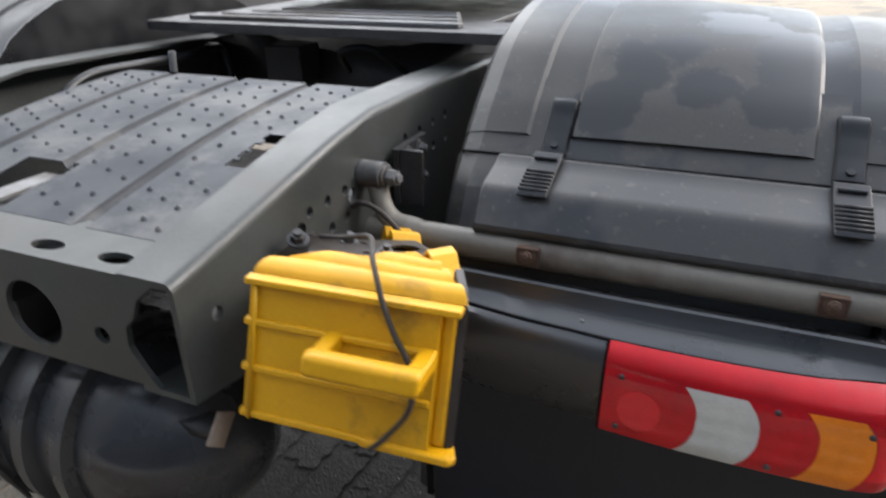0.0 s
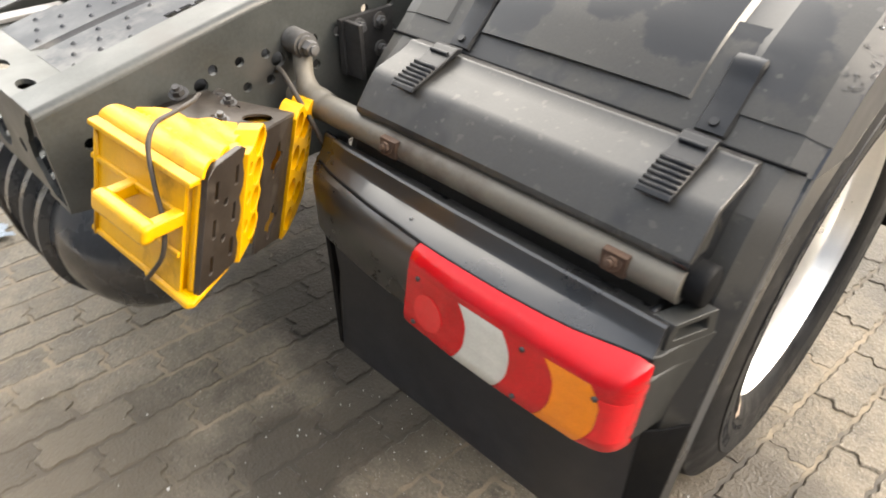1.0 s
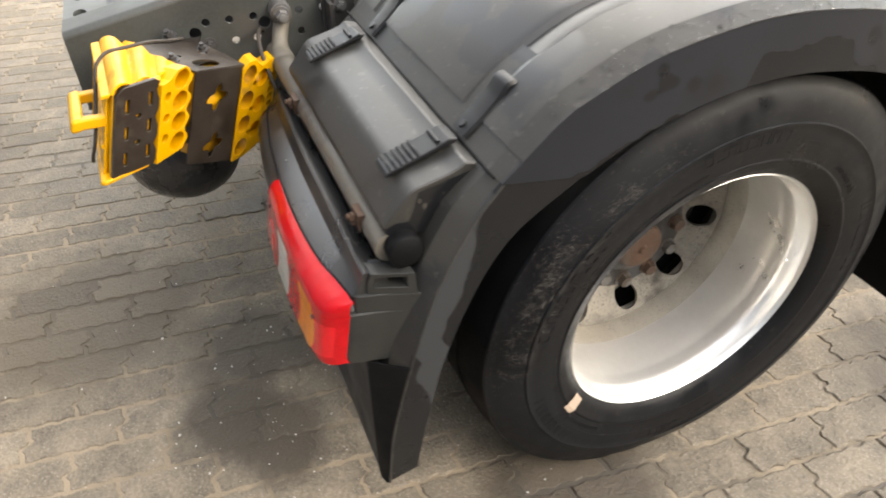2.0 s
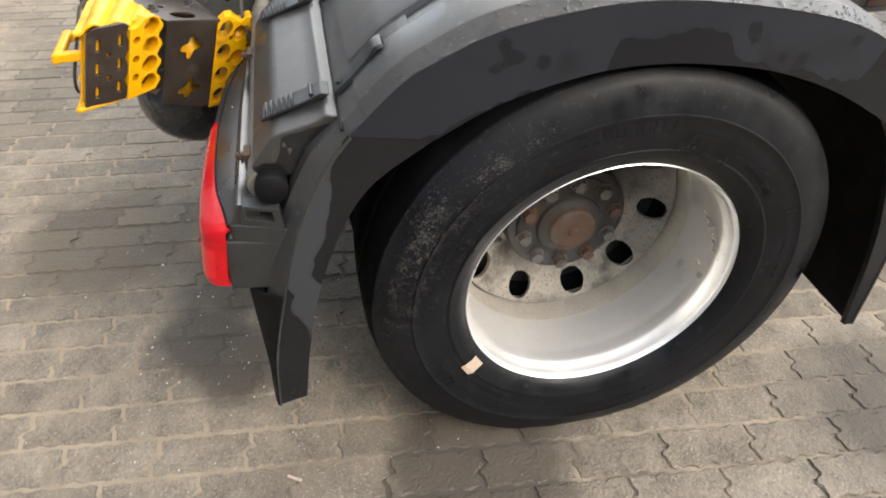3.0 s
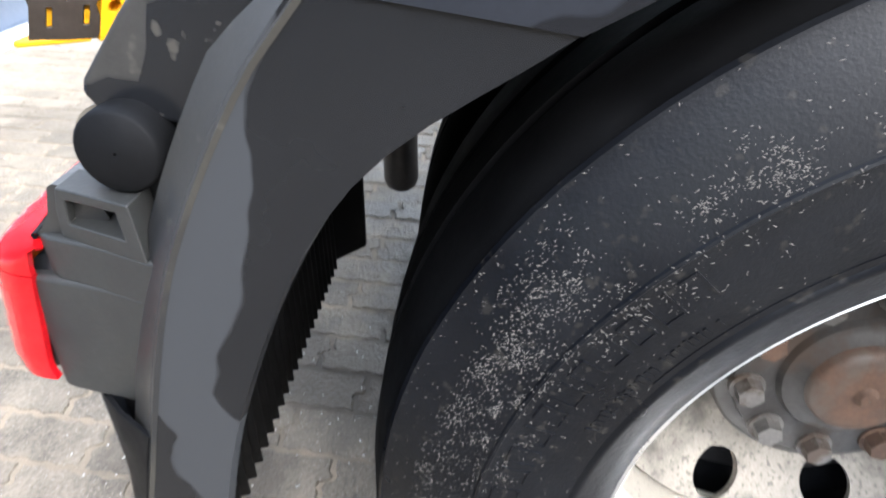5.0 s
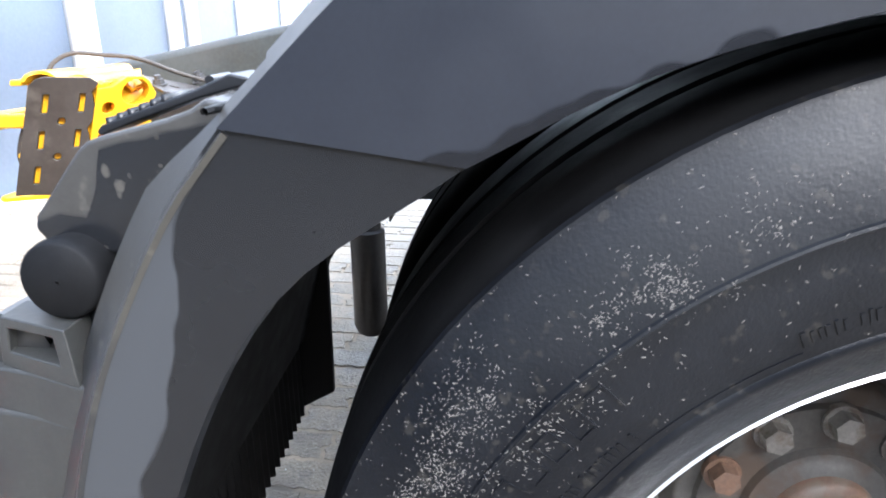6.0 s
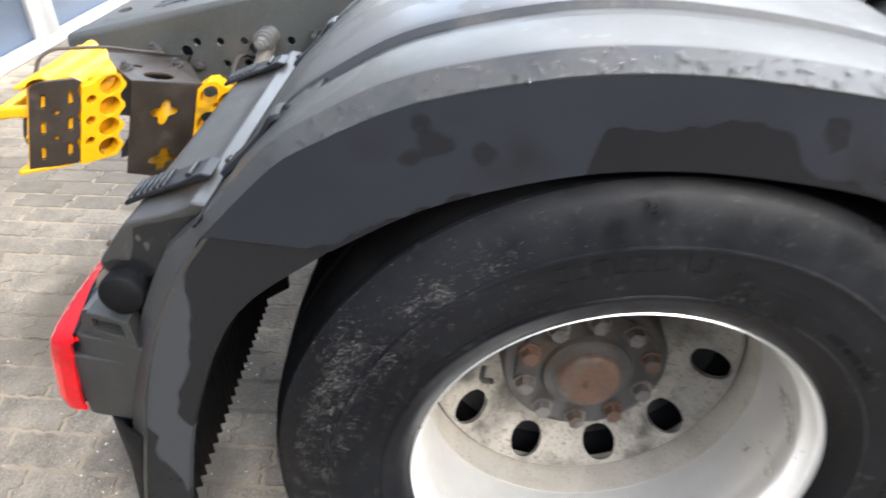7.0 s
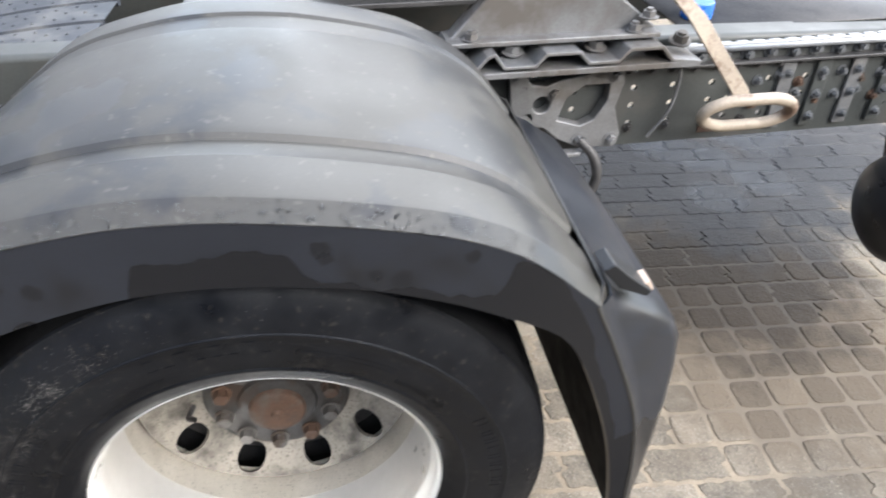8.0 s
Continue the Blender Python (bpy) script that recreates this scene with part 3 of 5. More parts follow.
def on_sidewall(bm, a, r, corners, lift=0.0009):
    """A raised stroke on the sidewall: corners in (round the tyre, outwards) from the place at angle a and radius r."""
    c, s_ = math.cos(a), math.sin(a)
    low, high = [], []
    for u, v in corners:
        y, z = (r + v) * c - u * s_, HUB_Z + (r + v) * s_ + u * c
        x = float(np.interp(r + v, SIDE_R, SIDE_X_AT))
        low.append(bm.verts.new((x - 0.001, y, z)))
        high.append(bm.verts.new((x + lift, y, z)))
    bm.faces.new(high)
    n = len(low)
    for i in range(n):
        bm.faces.new((low[i], low[(i + 1) % n], high[(i + 1) % n], high[i]))


def bar(u0, u1, v0, v1):
    return ((u0, v0), (u1, v0), (u1, v1), (u0, v1))


bm = bmesh.new()
for first, count in ((2.95, 11), (1.86, 8), (0.42, 9), (-1.1, 11), (-2.45, 8)):
    for k in range(count):
        a, r = first - k * 0.058, 0.391
        on_sidewall(bm, a, r, bar(-0.0085, -0.0068, -0.011, 0.011))
        if k % 3 != 1:
            on_sidewall(bm, a, r, bar(0.0062, 0.0078, -0.011, 0.011))
        if k % 2 == 0:
            on_sidewall(bm, a, r, bar(-0.0066, 0.006, 0.0092, 0.011))
        if k % 4 != 2:
            on_sidewall(bm, a, r, bar(-0.0066, 0.006, -0.011, -0.0092))
for first, count in ((2.72, 26), (2.05, 16), (0.9, 22), (-0.5, 18), (-2.2, 30)):
    for k in range(count):
        if k % 9 == 6:
            continue
        tall = 0.0042 if k % 4 else 0.0055
        on_sidewall(bm, first - k * 0.0135, 0.357, bar(-0.0011, 0.0012 if k % 3 else 0.0022, -tall, tall), 0.0007)
for first, span, r in ((1.35, 0.42, 0.381), (1.28, 0.36, 0.372), (2.55, 0.5, 0.3475), (3.6, 0.55, 0.349), (4.6, 0.7, 0.371)):
    for k in range(24):
        a = first - span * k / 24
        on_sidewall(bm, a, r, bar(-r * span / 48, r * span / 48, -0.0006, 0.0006), 0.0006)
tagged(part("sidewall_marking", bm, RUBBER, wheel, "raised plain bars on the tyre's sidewall"), kind="stuff")
HOLES = [radians(a) for a in (-6.5 + 36 * 0, -42.5, -76.5, -112, -146.5, 174, 138, 102, 66, 30)]
def disc_point(r, a):
    return (-0.222 + 0.65 * (max(0.192, r) - 0.243), r * math.cos(a), HUB_Z + r * math.sin(a))


def wheel_disc(n=48, hole=0.032, r_hole=0.243, r_in=0.135, r_out=0.2815):
    """The disc in sectors, each a ring of faces from its round hole out to the sector's edge."""
    bm = bmesh.new()
    angles = sorted(a % (2 * math.pi) for a in HOLES)
    for i, a in enumerate(angles):
        lo = (a + (angles[i - 1] if i else angles[-1] - 2 * math.pi)) / 2
        hi = (a + (angles[i + 1] if i < 9 else angles[0] + 2 * math.pi)) / 2
        cx, cy = r_hole * math.cos(a), r_hole * math.sin(a)
        turns = [2 * math.pi * k / n for k in range(n)]
        for r, b in ((r_in, lo), (r_in, hi), (r_out, lo), (r_out, hi)):
            turns.append(math.atan2(r * math.sin(b) - cy, r * math.cos(b) - cx) % (2 * math.pi))
        inner, mid, outer = [], [], []
        for t in sorted(turns):
            ux, uy = math.cos(t), math.sin(t)
            near, far_ = hole, 0.4
            for step in range(24):
                d = (near + far_) / 2
                x, y = cx + d * ux, cy + d * uy
                r, b = math.hypot(x, y), (math.atan2(y, x) - lo) % (2 * math.pi)
                if r_in <= r <= r_out and b <= hi - lo:
                    near = d
                else:
                    far_ = d
            for ring, d in ((inner, hole), (mid, (hole + near) / 2), (outer, near)):
                x, y = cx + d * ux, cy + d * uy
                ring.append(bm.verts.new(disc_point(math.hypot(x, y), math.atan2(y, x))))
        m = len(inner)
        for p, q in ((inner, mid), (mid, outer)):
            for k in range(m):
                bm.faces.new((p[k], p[(k + 1) % m], q[(k + 1) % m], q[k]))
    bmesh.ops.remove_doubles(bm, verts=bm.verts, dist=0.0004)
    return bm


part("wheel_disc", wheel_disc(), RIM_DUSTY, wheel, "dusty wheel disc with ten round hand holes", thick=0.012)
hub = part("hub", lathe([(-0.26, 0.15), (-0.185, 0.145), (-0.178, 0.14), (-0.176, 0.126), (-0.168, 0.124), (-0.166, 0.08), (-0.158, 0.076), (-0.156, 0.066), (-0.15, 0.06), (-0.15, 0.012), (-0.148, 0.008), (-0.147, 0.001)], (0, HUB_Z), 48), HUB_STEEL, wheel, "dirty wheel hub with rusty cap", smooth=True)
part("hub_cap", lathe([(-0.165, 0.058), (-0.142, 0.055), (-0.1375, 0.051), (-0.1355, 0.04), (-0.1352, 0.025), (-0.1345, 0.012), (-0.128, 0.008), (-0.127, 0.001)], (0, HUB_Z), 48), RUST, wheel, "rusty hub cap", smooth=True)
for i in range(10):
    a = 2 * math.pi * (i + 0.35) / 10
    y, z = 0.11 * math.cos(a), HUB_Z + 0.11 * math.sin(a)
    bm = cylinder((-0.172, y, z), (-0.164, y, z), 0.02, 16)
    cylinder((-0.164, y, z), (-0.148, y, z), 0.0165, 6, bm, 0.015)
    part("hub_bolt", bm, HUB_BOLT if i % 4 else RUST, wheel)
part("valve", hose([(-0.21, -0.175, HUB_Z - 0.03), (-0.18, -0.18, HUB_Z - 0.03), (-0.165, -0.165, HUB_Z - 0.02)], 0.006), DARK_STEEL, wheel, smooth=True)
rows = []
for i in range(9):
    r, row = 0.311 + 0.038 * i / 8, []
    x = float(np.interp(r, [q for p, q in TYRE_PROFILE[:9]], [p for p, q in TYRE_PROFILE[:9]])) + 0.0022
    for j in range(5):
        a = radians(-149.9) + 0.033 * (j / 4 - 0.5) / r - 0.012 * (i / 8 - 0.5)
        row.append((x + 0.0008 * math.sin(2.2 * j + i), r * math.cos(a), HUB_Z + r * math.sin(a)))
    rows.append(row)
part("sticker", grid(rows), STICKER, wheel, "pale paper sticker", thick=0.001)
# added backing that blocks light behind the hand holes
part("brake_drum", lathe([(-0.52, 0.06), (-0.52, 0.2795), (-0.275, 0.2795), (-0.272, 0.12)], (0, HUB_Z), 48), DARK_STEEL, truck, "dark backing added behind the wheel disc to darken its holes", smooth=True)
part("wheel", tyre(-0.345), RUBBER_AND_SHADE, truck, "inner twin truck tyre", smooth=True)
part("axle", cylinder((-2.2, 0, HUB_Z), (-0.2, 0, HUB_Z), 0.085, 20), DARK_STEEL, truck, "dark axle tube", smooth=True)
far = part("wheel", lathe([(-2.46 - x, r) for x, r in TYRE_PROFILE], (0, HUB_Z), 64), RUBBER, truck, "far twin truck tyre", smooth=True)

# mudguard
CREASE = [(-0.697, 0.302), (-0.682, 0.44), (-0.650, 0.575), (-0.603, 0.735), (-0.5445, 0.850), (-0.499, 0.909), (-0.42, 0.983), (-0.375, 1.010), (-0.286, 1.047), (-0.2, 1.065), (-0.1, 1.076),
          (0.0, 1.074), (0.1, 1.061), (0.2, 1.043), (0.3, 1.018), (0.38, 0.985), (0.435, 0.948), (0.48, 0.908), (0.523, 0.868), (0.578, 0.743), (0.628, 0.60), (0.65, 0.45), (0.658, 0.25)]
ARCH = [(-0.637, 0.318), (-0.611, 0.466), (-0.567, 0.635), (-0.487, 0.797), (-0.365, 0.888), (-0.281, 0.931), (-0.2, 0.957), (-0.1, 0.976), (0.0, 0.978), (0.1, 0.966), (0.2, 0.945), (0.31, 0.905), (0.395, 0.862),
        (0.487, 0.796), (0.556, 0.639), (0.60, 0.48), (0.634, 0.25)]


def outward(path, i):
    a, b = path[max(i - 1, 0)], path[min(i + 1, len(path) - 1)]
    t = (b - a).normalized()
    return Vector((0, -t.z, t.y))


def lean_up(x, y):
    """The guard's crown rises towards the chassis, most of all over the axle; its outer shoulder is a wide chamfer."""
    reach = min(abs(x - 0.06), abs(x + 2.52)) / 0.66
    rise = np.interp(y, (-0.56, -0.5, -0.4, -0.32, -0.23, -0.07, 0.1, 0.3, 0.45, 0.56), (0.0, -0.008, -0.01, 0.006, 0.02, 0.035, 0.048, 0.046, 0.03, 0.008))
    shoulder = np.interp(y, (-0.47, -0.3, 0.45, 0.55), (0.0, 0.006, 0.006, 0.0)) * min(1.0, min(abs(x - 0.093), abs(x + 2.553)) / 0.033)
    return float(reach * rise + shoulder)


def shell(c0, c1, n, section, gap=0.0, start=None, ease=0.0):
    """The skin of the mudguard from crease point c0 to c1 through a cross section of (x, height above the crease)."""
    pts = smooth_path([(0, y, z) for y, z in CREASE[c0:c1 + 1]], 5)
    if start is not None:
        pts = [Vector((0, *start))] + [p for p in pts if p[1] > start[0] + 0.004]
    pts = resample(pts, n)
    rows = []
    for i, p in enumerate(pts):
        nrm = outward(pts, i)
        k = 1.0 if p.y > 0 else min(1.0, max(0.0, (p.z - 0.25) / 0.3)) * (1.0 - ease * min(1.0, max(0.0, (p.z - 0.855) / 0.05)))
        heights = [h * k - gap + lean_up(x, p.y) for x, h in section]
        rows.append([(x, p.y + nrm.y * h, p.z + nrm.z * h) for (x, _), h in zip(section, heights)])
    return grid(rows)


def side(c0, c1, a0, a1, n, inset=0.0):
    cr = resample(smooth_path([(SIDE_X - inset, y, z) for y, z in CREASE[c0:c1 + 1]], 5), n)
    ar = resample(smooth_path([(SIDE_X - inset, y, z) for y, z in ARCH[a0:a1 + 1]], 5), n)
    rows = []
    for c, a in zip(cr, ar):
        lip = (a - c).normalized()
        rows.append([c, c.lerp(a, 0.5), a, a + Vector((-0.012, 0, 0)) + lip * 0.002])
    return grid(rows)


SECTION = [(SIDE_X, 0.0), (0.061, 0.0125), (0.055, 0.0135), (0.0, 0.0145), (-0.03, 0.014), (-0.04, 0.0115), (-0.068, 0.008), (-0.078, 0.0075), (-0.085, 0.015), (-0.1, 0.018), (-0.3, 0.02), (-0.43, 0.018), (-0.442, 0.017),
           (-0.448, 0.010), (-0.515, 0.010), (-0.523, 0.015), (-0.54, 0.015), (-0.60, 0.012), (-0.63, 0.004), (-0.642, -0.01), (-0.645, -0.03)]
PLAIN = [(SIDE_X, 0.0), (0.085, 0.005), (0.055, 0.022), (0.04, 0.025), (-0.3, 0.027), (-0.60, 0.025), (-0.635, 0.01), (-0.645, -0.02)]
PLAIN_REAR = [(SIDE_X, 0.0), (0.062, 0.026), (0.04, 0.028), (-0.3, 0.03), (-0.60, 0.025), (-0.63, 0.01), (-0.645, -0.02)]
BAND = [(SIDE_X - 0.002, -0.001), (0.064, 0.0105), (0.057, 0.0115), (-0.3, 0.013), (-0.60, 0.0105), (-0.63, 0.003), (-0.645, -0.02)]
UPPER_START = (-0.4695, 0.938)
guard = part("mudguard", shell(5, 18, 60, SECTION, start=UPPER_START), PLASTIC, truck, "dark grey plastic mudguard with dried water marks", smooth=False, bend=11, thick=0.004)
part("band", shell(5, 7, 12, BAND), PLASTIC, guard, bend=11, thick=0.004)
part("side_panel", side(5, 18, 4, 12, 60), PLASTIC_MARKED, guard, bend=11, thick=0.004)
part("lower_shell", shell(0, 5, 30, PLAIN_REAR, 0.003, ease=0.5), PLASTIC, guard, bend=11, thick=0.004)
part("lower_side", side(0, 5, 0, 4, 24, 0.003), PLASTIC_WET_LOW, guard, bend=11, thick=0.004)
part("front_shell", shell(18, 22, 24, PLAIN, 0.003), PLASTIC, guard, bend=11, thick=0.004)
part("front_side", side(18, 22, 12, 16, 24, 0.003), PLASTIC_MARKED, guard, bend=11, thick=0.004)
# added black shell; puts the enclosed guard's shade into its inner face
part("liner", shell(1, 22, 60, [(0.084, -0.004), (-0.3, -0.004), (-0.63, -0.004)], 0.006), RUBBER_AND_SHADE, guard, "black sheet added under the mudguard for its inner shade", thick=0.002)


# black strip for the shade in the open joint between lower and upper shell
run = [Vector((0, y, z)) for y, z in CREASE]
p, nrm = run[5], outward(run, 5)
rows = [(x, p.y + nrm.y * (h + 0.0004 + lean_up(x, p.y)), p.z + nrm.z * (h + 0.0004 + lean_up(x, p.y))) for x, h in BAND[1:-1]]
part("joint", hose(rows, 0.0023, 6, 3), RUBBER_AND_SHADE, guard, smooth=True)
# step box at the back of the mudguard, with its clamping straps
SHELF = [(-0.503, 0.914), (-0.527, 0.9195), (-0.538, 0.9125), (-0.555, 0.9065), (-0.6, 0.8955), (-0.608, 0.8925), (-0.614, 0.888), (-0.619, 0.8825), (-0.624, 0.8765), (-0.6515, 0.843), (-0.654, 0.834), (-0.646, 0.824), (-0.56, 0.81)]
part("step_box", prism(SHELF, -0.555, 0.037), PLASTIC_BOX, guard, bevel=0.0035, bend=22)


def strap(xc):
    """A rubber strap that lies in a groove of the shell with a round boss, and its ribbed pull tab on the step box."""
    run = resample(smooth_path([(0, y, z) for y, z in CREASE[5:9]], 5), 80)
    rows = []
    for i, p in enumerate(run):
        if -0.496 < p.y < -0.414:
            nrm = outward(run, i)
            end = min(1.0, max(0.0, (-0.414 - p.y) / 0.012))
            h = 0.0125 + 0.002 * min(1.0, max(0.0, (-0.465 - p.y) / 0.02)) + 0.006 * math.sqrt(max(0.0, 1 - (1 - end) ** 2)) + 0.005 * math.exp(-((p.y + 0.425) / 0.011) ** 2) + lean_up(xc, p.y)
            half = 0.0215
            rows.append([(xc + dx * half, p.y + nrm.y * (h - dip), p.z + nrm.z * (h - dip)) for dx, dip in ((-1, 0.006), (-0.85, 0.0), (0, -0.0015), (0.85, 0.0), (1, 0.006))])
    ob = part("strap", grid(rows), PLASTIC_DARK, guard, "rubber clamping strap", thick=0.006)
    p = Vector(rows[4][2])
    part("boss", cylinder(p - Vector((0, -0.002, 0.003)), p + Vector((0, -0.0015, 0.0025)), 0.0075, 14, None, 0.006), PLASTIC_DARK, ob, smooth=True)
    tab = [(-0.516, 0.928), (-0.53, 0.931), (-0.556, 0.92), (-0.58, 0.912), (-0.606, 0.903), (-0.626, 0.896), (-0.631, 0.891), (-0.628, 0.888), (-0.6, 0.8985), (-0.575, 0.907), (-0.55, 0.915), (-0.522, 0.922)]
    part("buckle", prism(tab, xc - 0.0235, xc + 0.0235), PLASTIC_DARK, ob, bevel=0.0025)
    part("pin", cylinder((xc - 0.018, -0.546, 0.926), (xc + 0.018, -0.546, 0.926), 0.0035, 10), PLASTIC_DARK, ob, smooth=True)
    for k in range(6):
        y = -0.578 - k * 0.0085
        z = 0.9135 - (k * 0.0085) * 0.37
        part("grip_rib", box(xc - 0.0225, xc + 0.0225, y - 0.002, y + 0.002, z - 0.004, z + 0.0032), PLASTIC_DARK, ob)
    return ob


strap(-0.468)
strap(-0.037)

# cross tube that carries the mudguard
TY, TZ = -0.643, 0.803
tube = part("cross_tube", cylinder((-0.74, TY, TZ), (0.035, TY, TZ), 0.0245, 24), TUBE, truck, "weathered steel cross tube with rusty clamps", smooth=True)
part("end_pad", lathe([(0.03, 0.001), (0.03, 0.026), (0.05, 0.0275), (0.058, 0.0268), (0.0605, 0.0245), (0.0615, 0.001)], (-0.628, 0.806), 28), RUBBER_AND_SHADE, tube, "black rubber end cap", smooth=True)
for xc in (-0.458, -0.047):
    bm = box(xc - 0.018, xc + 0.018, TY - 0.029, TY - 0.017, TZ - 0.011, TZ + 0.02)
    hex_bolt((xc, TY - 0.029, TZ + 0.007), (0, -1, 0.4), 0.009, 0.006, bm)
    part("clamp", bm, RUST, tube, "rusty clamp plate with bolt", bevel=0.002)
bm = bmesh.new()
arm = smooth_path([(-0.742, -0.619, 0.888), (-0.735, -0.624, 0.868), (-0.722, -0.634, 0.842), (-0.703, -0.641, 0.818), (-0.68, TY, TZ + 0.004), (-0.65, TY, TZ)], 5)
radii = np.interp(np.linspace(0, 1, len(arm)), (0, 0.2, 0.45, 0.65, 0.85, 1), (0.021, 0.0175, 0.017, 0.023, 0.028, 0.0262))
rows = []
for i, p in enumerate(arm):
    d = (arm[min(i + 1, len(arm) - 1)] - arm[max(i - 1, 0)]).normalized()
    a = d.cross(Vector((0.1, 1.0, 0.1))).normalized()
    b = a.cross(d)
    rows.append([p + float(radii[i]) * (math.cos(2 * math.pi * j / 18) * a + math.sin(2 * math.pi * j / 18) * b) for j in range(18)])
grid(rows, True, bm)
part("bracket_arm", bm, TUBE, tube, "cast bracket arm", smooth=True)
bm = cylinder((-0.765, -0.62, 0.89), (-0.722, -0.623, 0.89), 0.0235, 20)
cylinder((-0.722, -0.623, 0.89), (-0.716, -0.6235, 0.89), 0.0185, 20, bm)
hex_bolt((-0.716, -0.6235, 0.89), (1, -0.07, 0), 0.0145, 0.016, bm, washer=False)
part("bracket_bolt", bm, STEEL, tube, "steel bracket bolt")

# lamp carrier
LIP = ((-0.625, -0.58, -0.543, -0.45, -0.3, -0.2, -0.15, -0.09, -0.05, 0.0, 0.03, 0.046), (-0.694, -0.708, -0.715, -0.729, -0.741, -0.742, -0.741, -0.737, -0.732, -0.72, -0.714, -0.711))
FACE = ((-0.625, -0.6, -0.55, -0.45, -0.33), (-0.708, -0.726, -0.74, -0.752, -0.76))


def lip_y(x):
    """The front edge of the carrier's shelf, which bows to the rear over the lamp."""
    return float(np.interp(x, *LIP))


rows = []
for i in range(40):
    x = -0.625 + 0.307 * (i / 19) ** 1.3 if i < 20 else -0.3175 + 0.3615 * (i - 20) / 19
    lip, ridge = lip_y(x), float(np.interp(x, (-0.625, -0.56, -0.3, 0.03), (-0.672, -0.682, -0.69, -0.691)))
    profile = [(-0.655, 0.752), (-0.662, 0.768), (ridge + 0.009, 0.7745), (ridge + 0.003, 0.7755), (ridge - 0.001, 0.773), (ridge - 0.007, 0.752), (ridge - 0.011, 0.7475), (lip + 0.004, 0.7395), (lip + 0.0005, 0.737)]
    if x < -0.3176:
        face = float(np.interp(x, *FACE))
        profile += [(lip - 0.001, 0.735), (face + 0.012, 0.731), (face + 0.004, 0.722), (face, 0.704), (face, 0.618), (face + 0.01, 0.6), (face + 0.03, 0.592), (-0.655, 0.592)]
    else:
        profile += [(-0.709, 0.735), (-0.708, 0.725), (-0.708, 0.71), (-0.708, 0.7), (-0.708, 0.65), (-0.708, 0.62), (-0.7, 0.592), (-0.655, 0.592)]
    rows.append([(x, y, z) for y, z in profile])
bm = grid(rows)
bm.faces.new([v for v in bm.verts][:len(profile)])
bm.faces.new([v for v in bm.verts][-len(profile):])
carrier = part("lamp_carrier", bm, CARRIER, truck, "black plastic rear lamp carrier", bend=30)
bm = plate_with_holes([(-0.588, 0.46), (-0.60, 0.60), (-0.60, 0.69), (0.05, 0.69), (0.05, 0.298), (-0.612, 0.283)], [], lambda p, d: (p[0], -0.70 + d - 0.03 * max(0, (p[1] - 0.60)) , p[1]), 0.006)
part("end_housing", prism([(0.0, -0.733), (0.0455, -0.733), (0.049, -0.722), (0.0535, -0.70), (0.061, -0.66), (0.078, -0.61), (0.0, -0.61)], 0.597, 0.706, "z"), HOUSING, carrier, bevel=0.005)
part("end_corner", prism([(0.0, -0.7095), (0.0445, -0.7095), (0.05, -0.70), (0.06, -0.66), (0.078, -0.61), (0.0, -0.61)], 0.70, 0.7385, "z"), HOUSING, carrier, bevel=0.003)
part("end_channel", plate_with_holes([(-0.69, 0.7365), (-0.687, 0.762), (-0.682, 0.7765), (-0.622, 0.778), (-0.618, 0.737)], [[(-0.679, 0.7505), (-0.676, 0.7685), (-0.634, 0.77), (-0.632, 0.7505)]], lambda p, d: (0.044 + 0.38 * (p[0] + 0.70) - d, p[0], p[1]), 0.03), HOUSING, carrier, bevel=0.0015)
part("channel_back", box(0.012, 0.02, -0.69, -0.62, 0.745, 0.772), PLASTIC_DARK, carrier)


def crease_y(z):
    pts = CREASE[:6]
    for (y0, z0), (y1, z1) in zip(pts, pts[1:]):
        if z <= z1:
            return y0 + (y1 - y0) * max(0.0, (z - z0) / (z1 - z0))
    return pts[-1][0]


flap = part("mud_flap", bm, FLAP, truck, "black mud flap with ribbed inner face")
rows = [[(0.0505, -0.7005, z), (0.072, (-0.7005 + crease_y(z)) / 2 - 0.004, z), (0.0925, crease_y(z), max(z, 0.304))] for z in [0.298 + 0.30 * i / 14 for i in range(15)]]
part("outer_edge", grid(rows), RUBBER_AND_SHADE, flap, thick=0.004)
for i in range(26):
    x = -0.59 + i * 0.0245
    part("flap_rib", prism([(x, -0.694), (x + 0.014, -0.694), (x + 0.008, -0.677), (x + 0.005, -0.677)], 0.294, 0.60, "z"), RUBBER_AND_SHADE, flap)
part("flap_edge", prism([(-0.698, 0.285), (-0.628, 0.325), (-0.624, 0.60), (-0.698, 0.60)], -0.628, -0.614), RUBBER_AND_SHADE, flap, bevel=0.002)

# black strip drawn in for the shaded gap between shelf and lamp
part("seam", hose([(x, lip_y(x) - 0.0005, 0.7365) for x in (-0.61, -0.57, -0.53, -0.45, -0.37, -0.3, -0.2, -0.12, -0.05, 0.0, 0.046)], 0.0024, 6), RUBBER_AND_SHADE, carrier, "black strip for the shade in the seam above the lamp", smooth=True)
for x in (-0.535, -0.36):
    part("rivet", cylinder((x, lip_y(x) + 0.02, 0.741), (x, lip_y(x) + 0.02, 0.7455), 0.003, 10), STEEL, carrier)

# rear lamp
lamp = part("rear_lamp", prism([(-0.70, 0.722), (-0.722, 0.715), (-0.745, 0.615), (-0.70, 0.615)], -0.31, 0.0415), PLASTIC_DARK, truck, "red white and amber rear lamp")


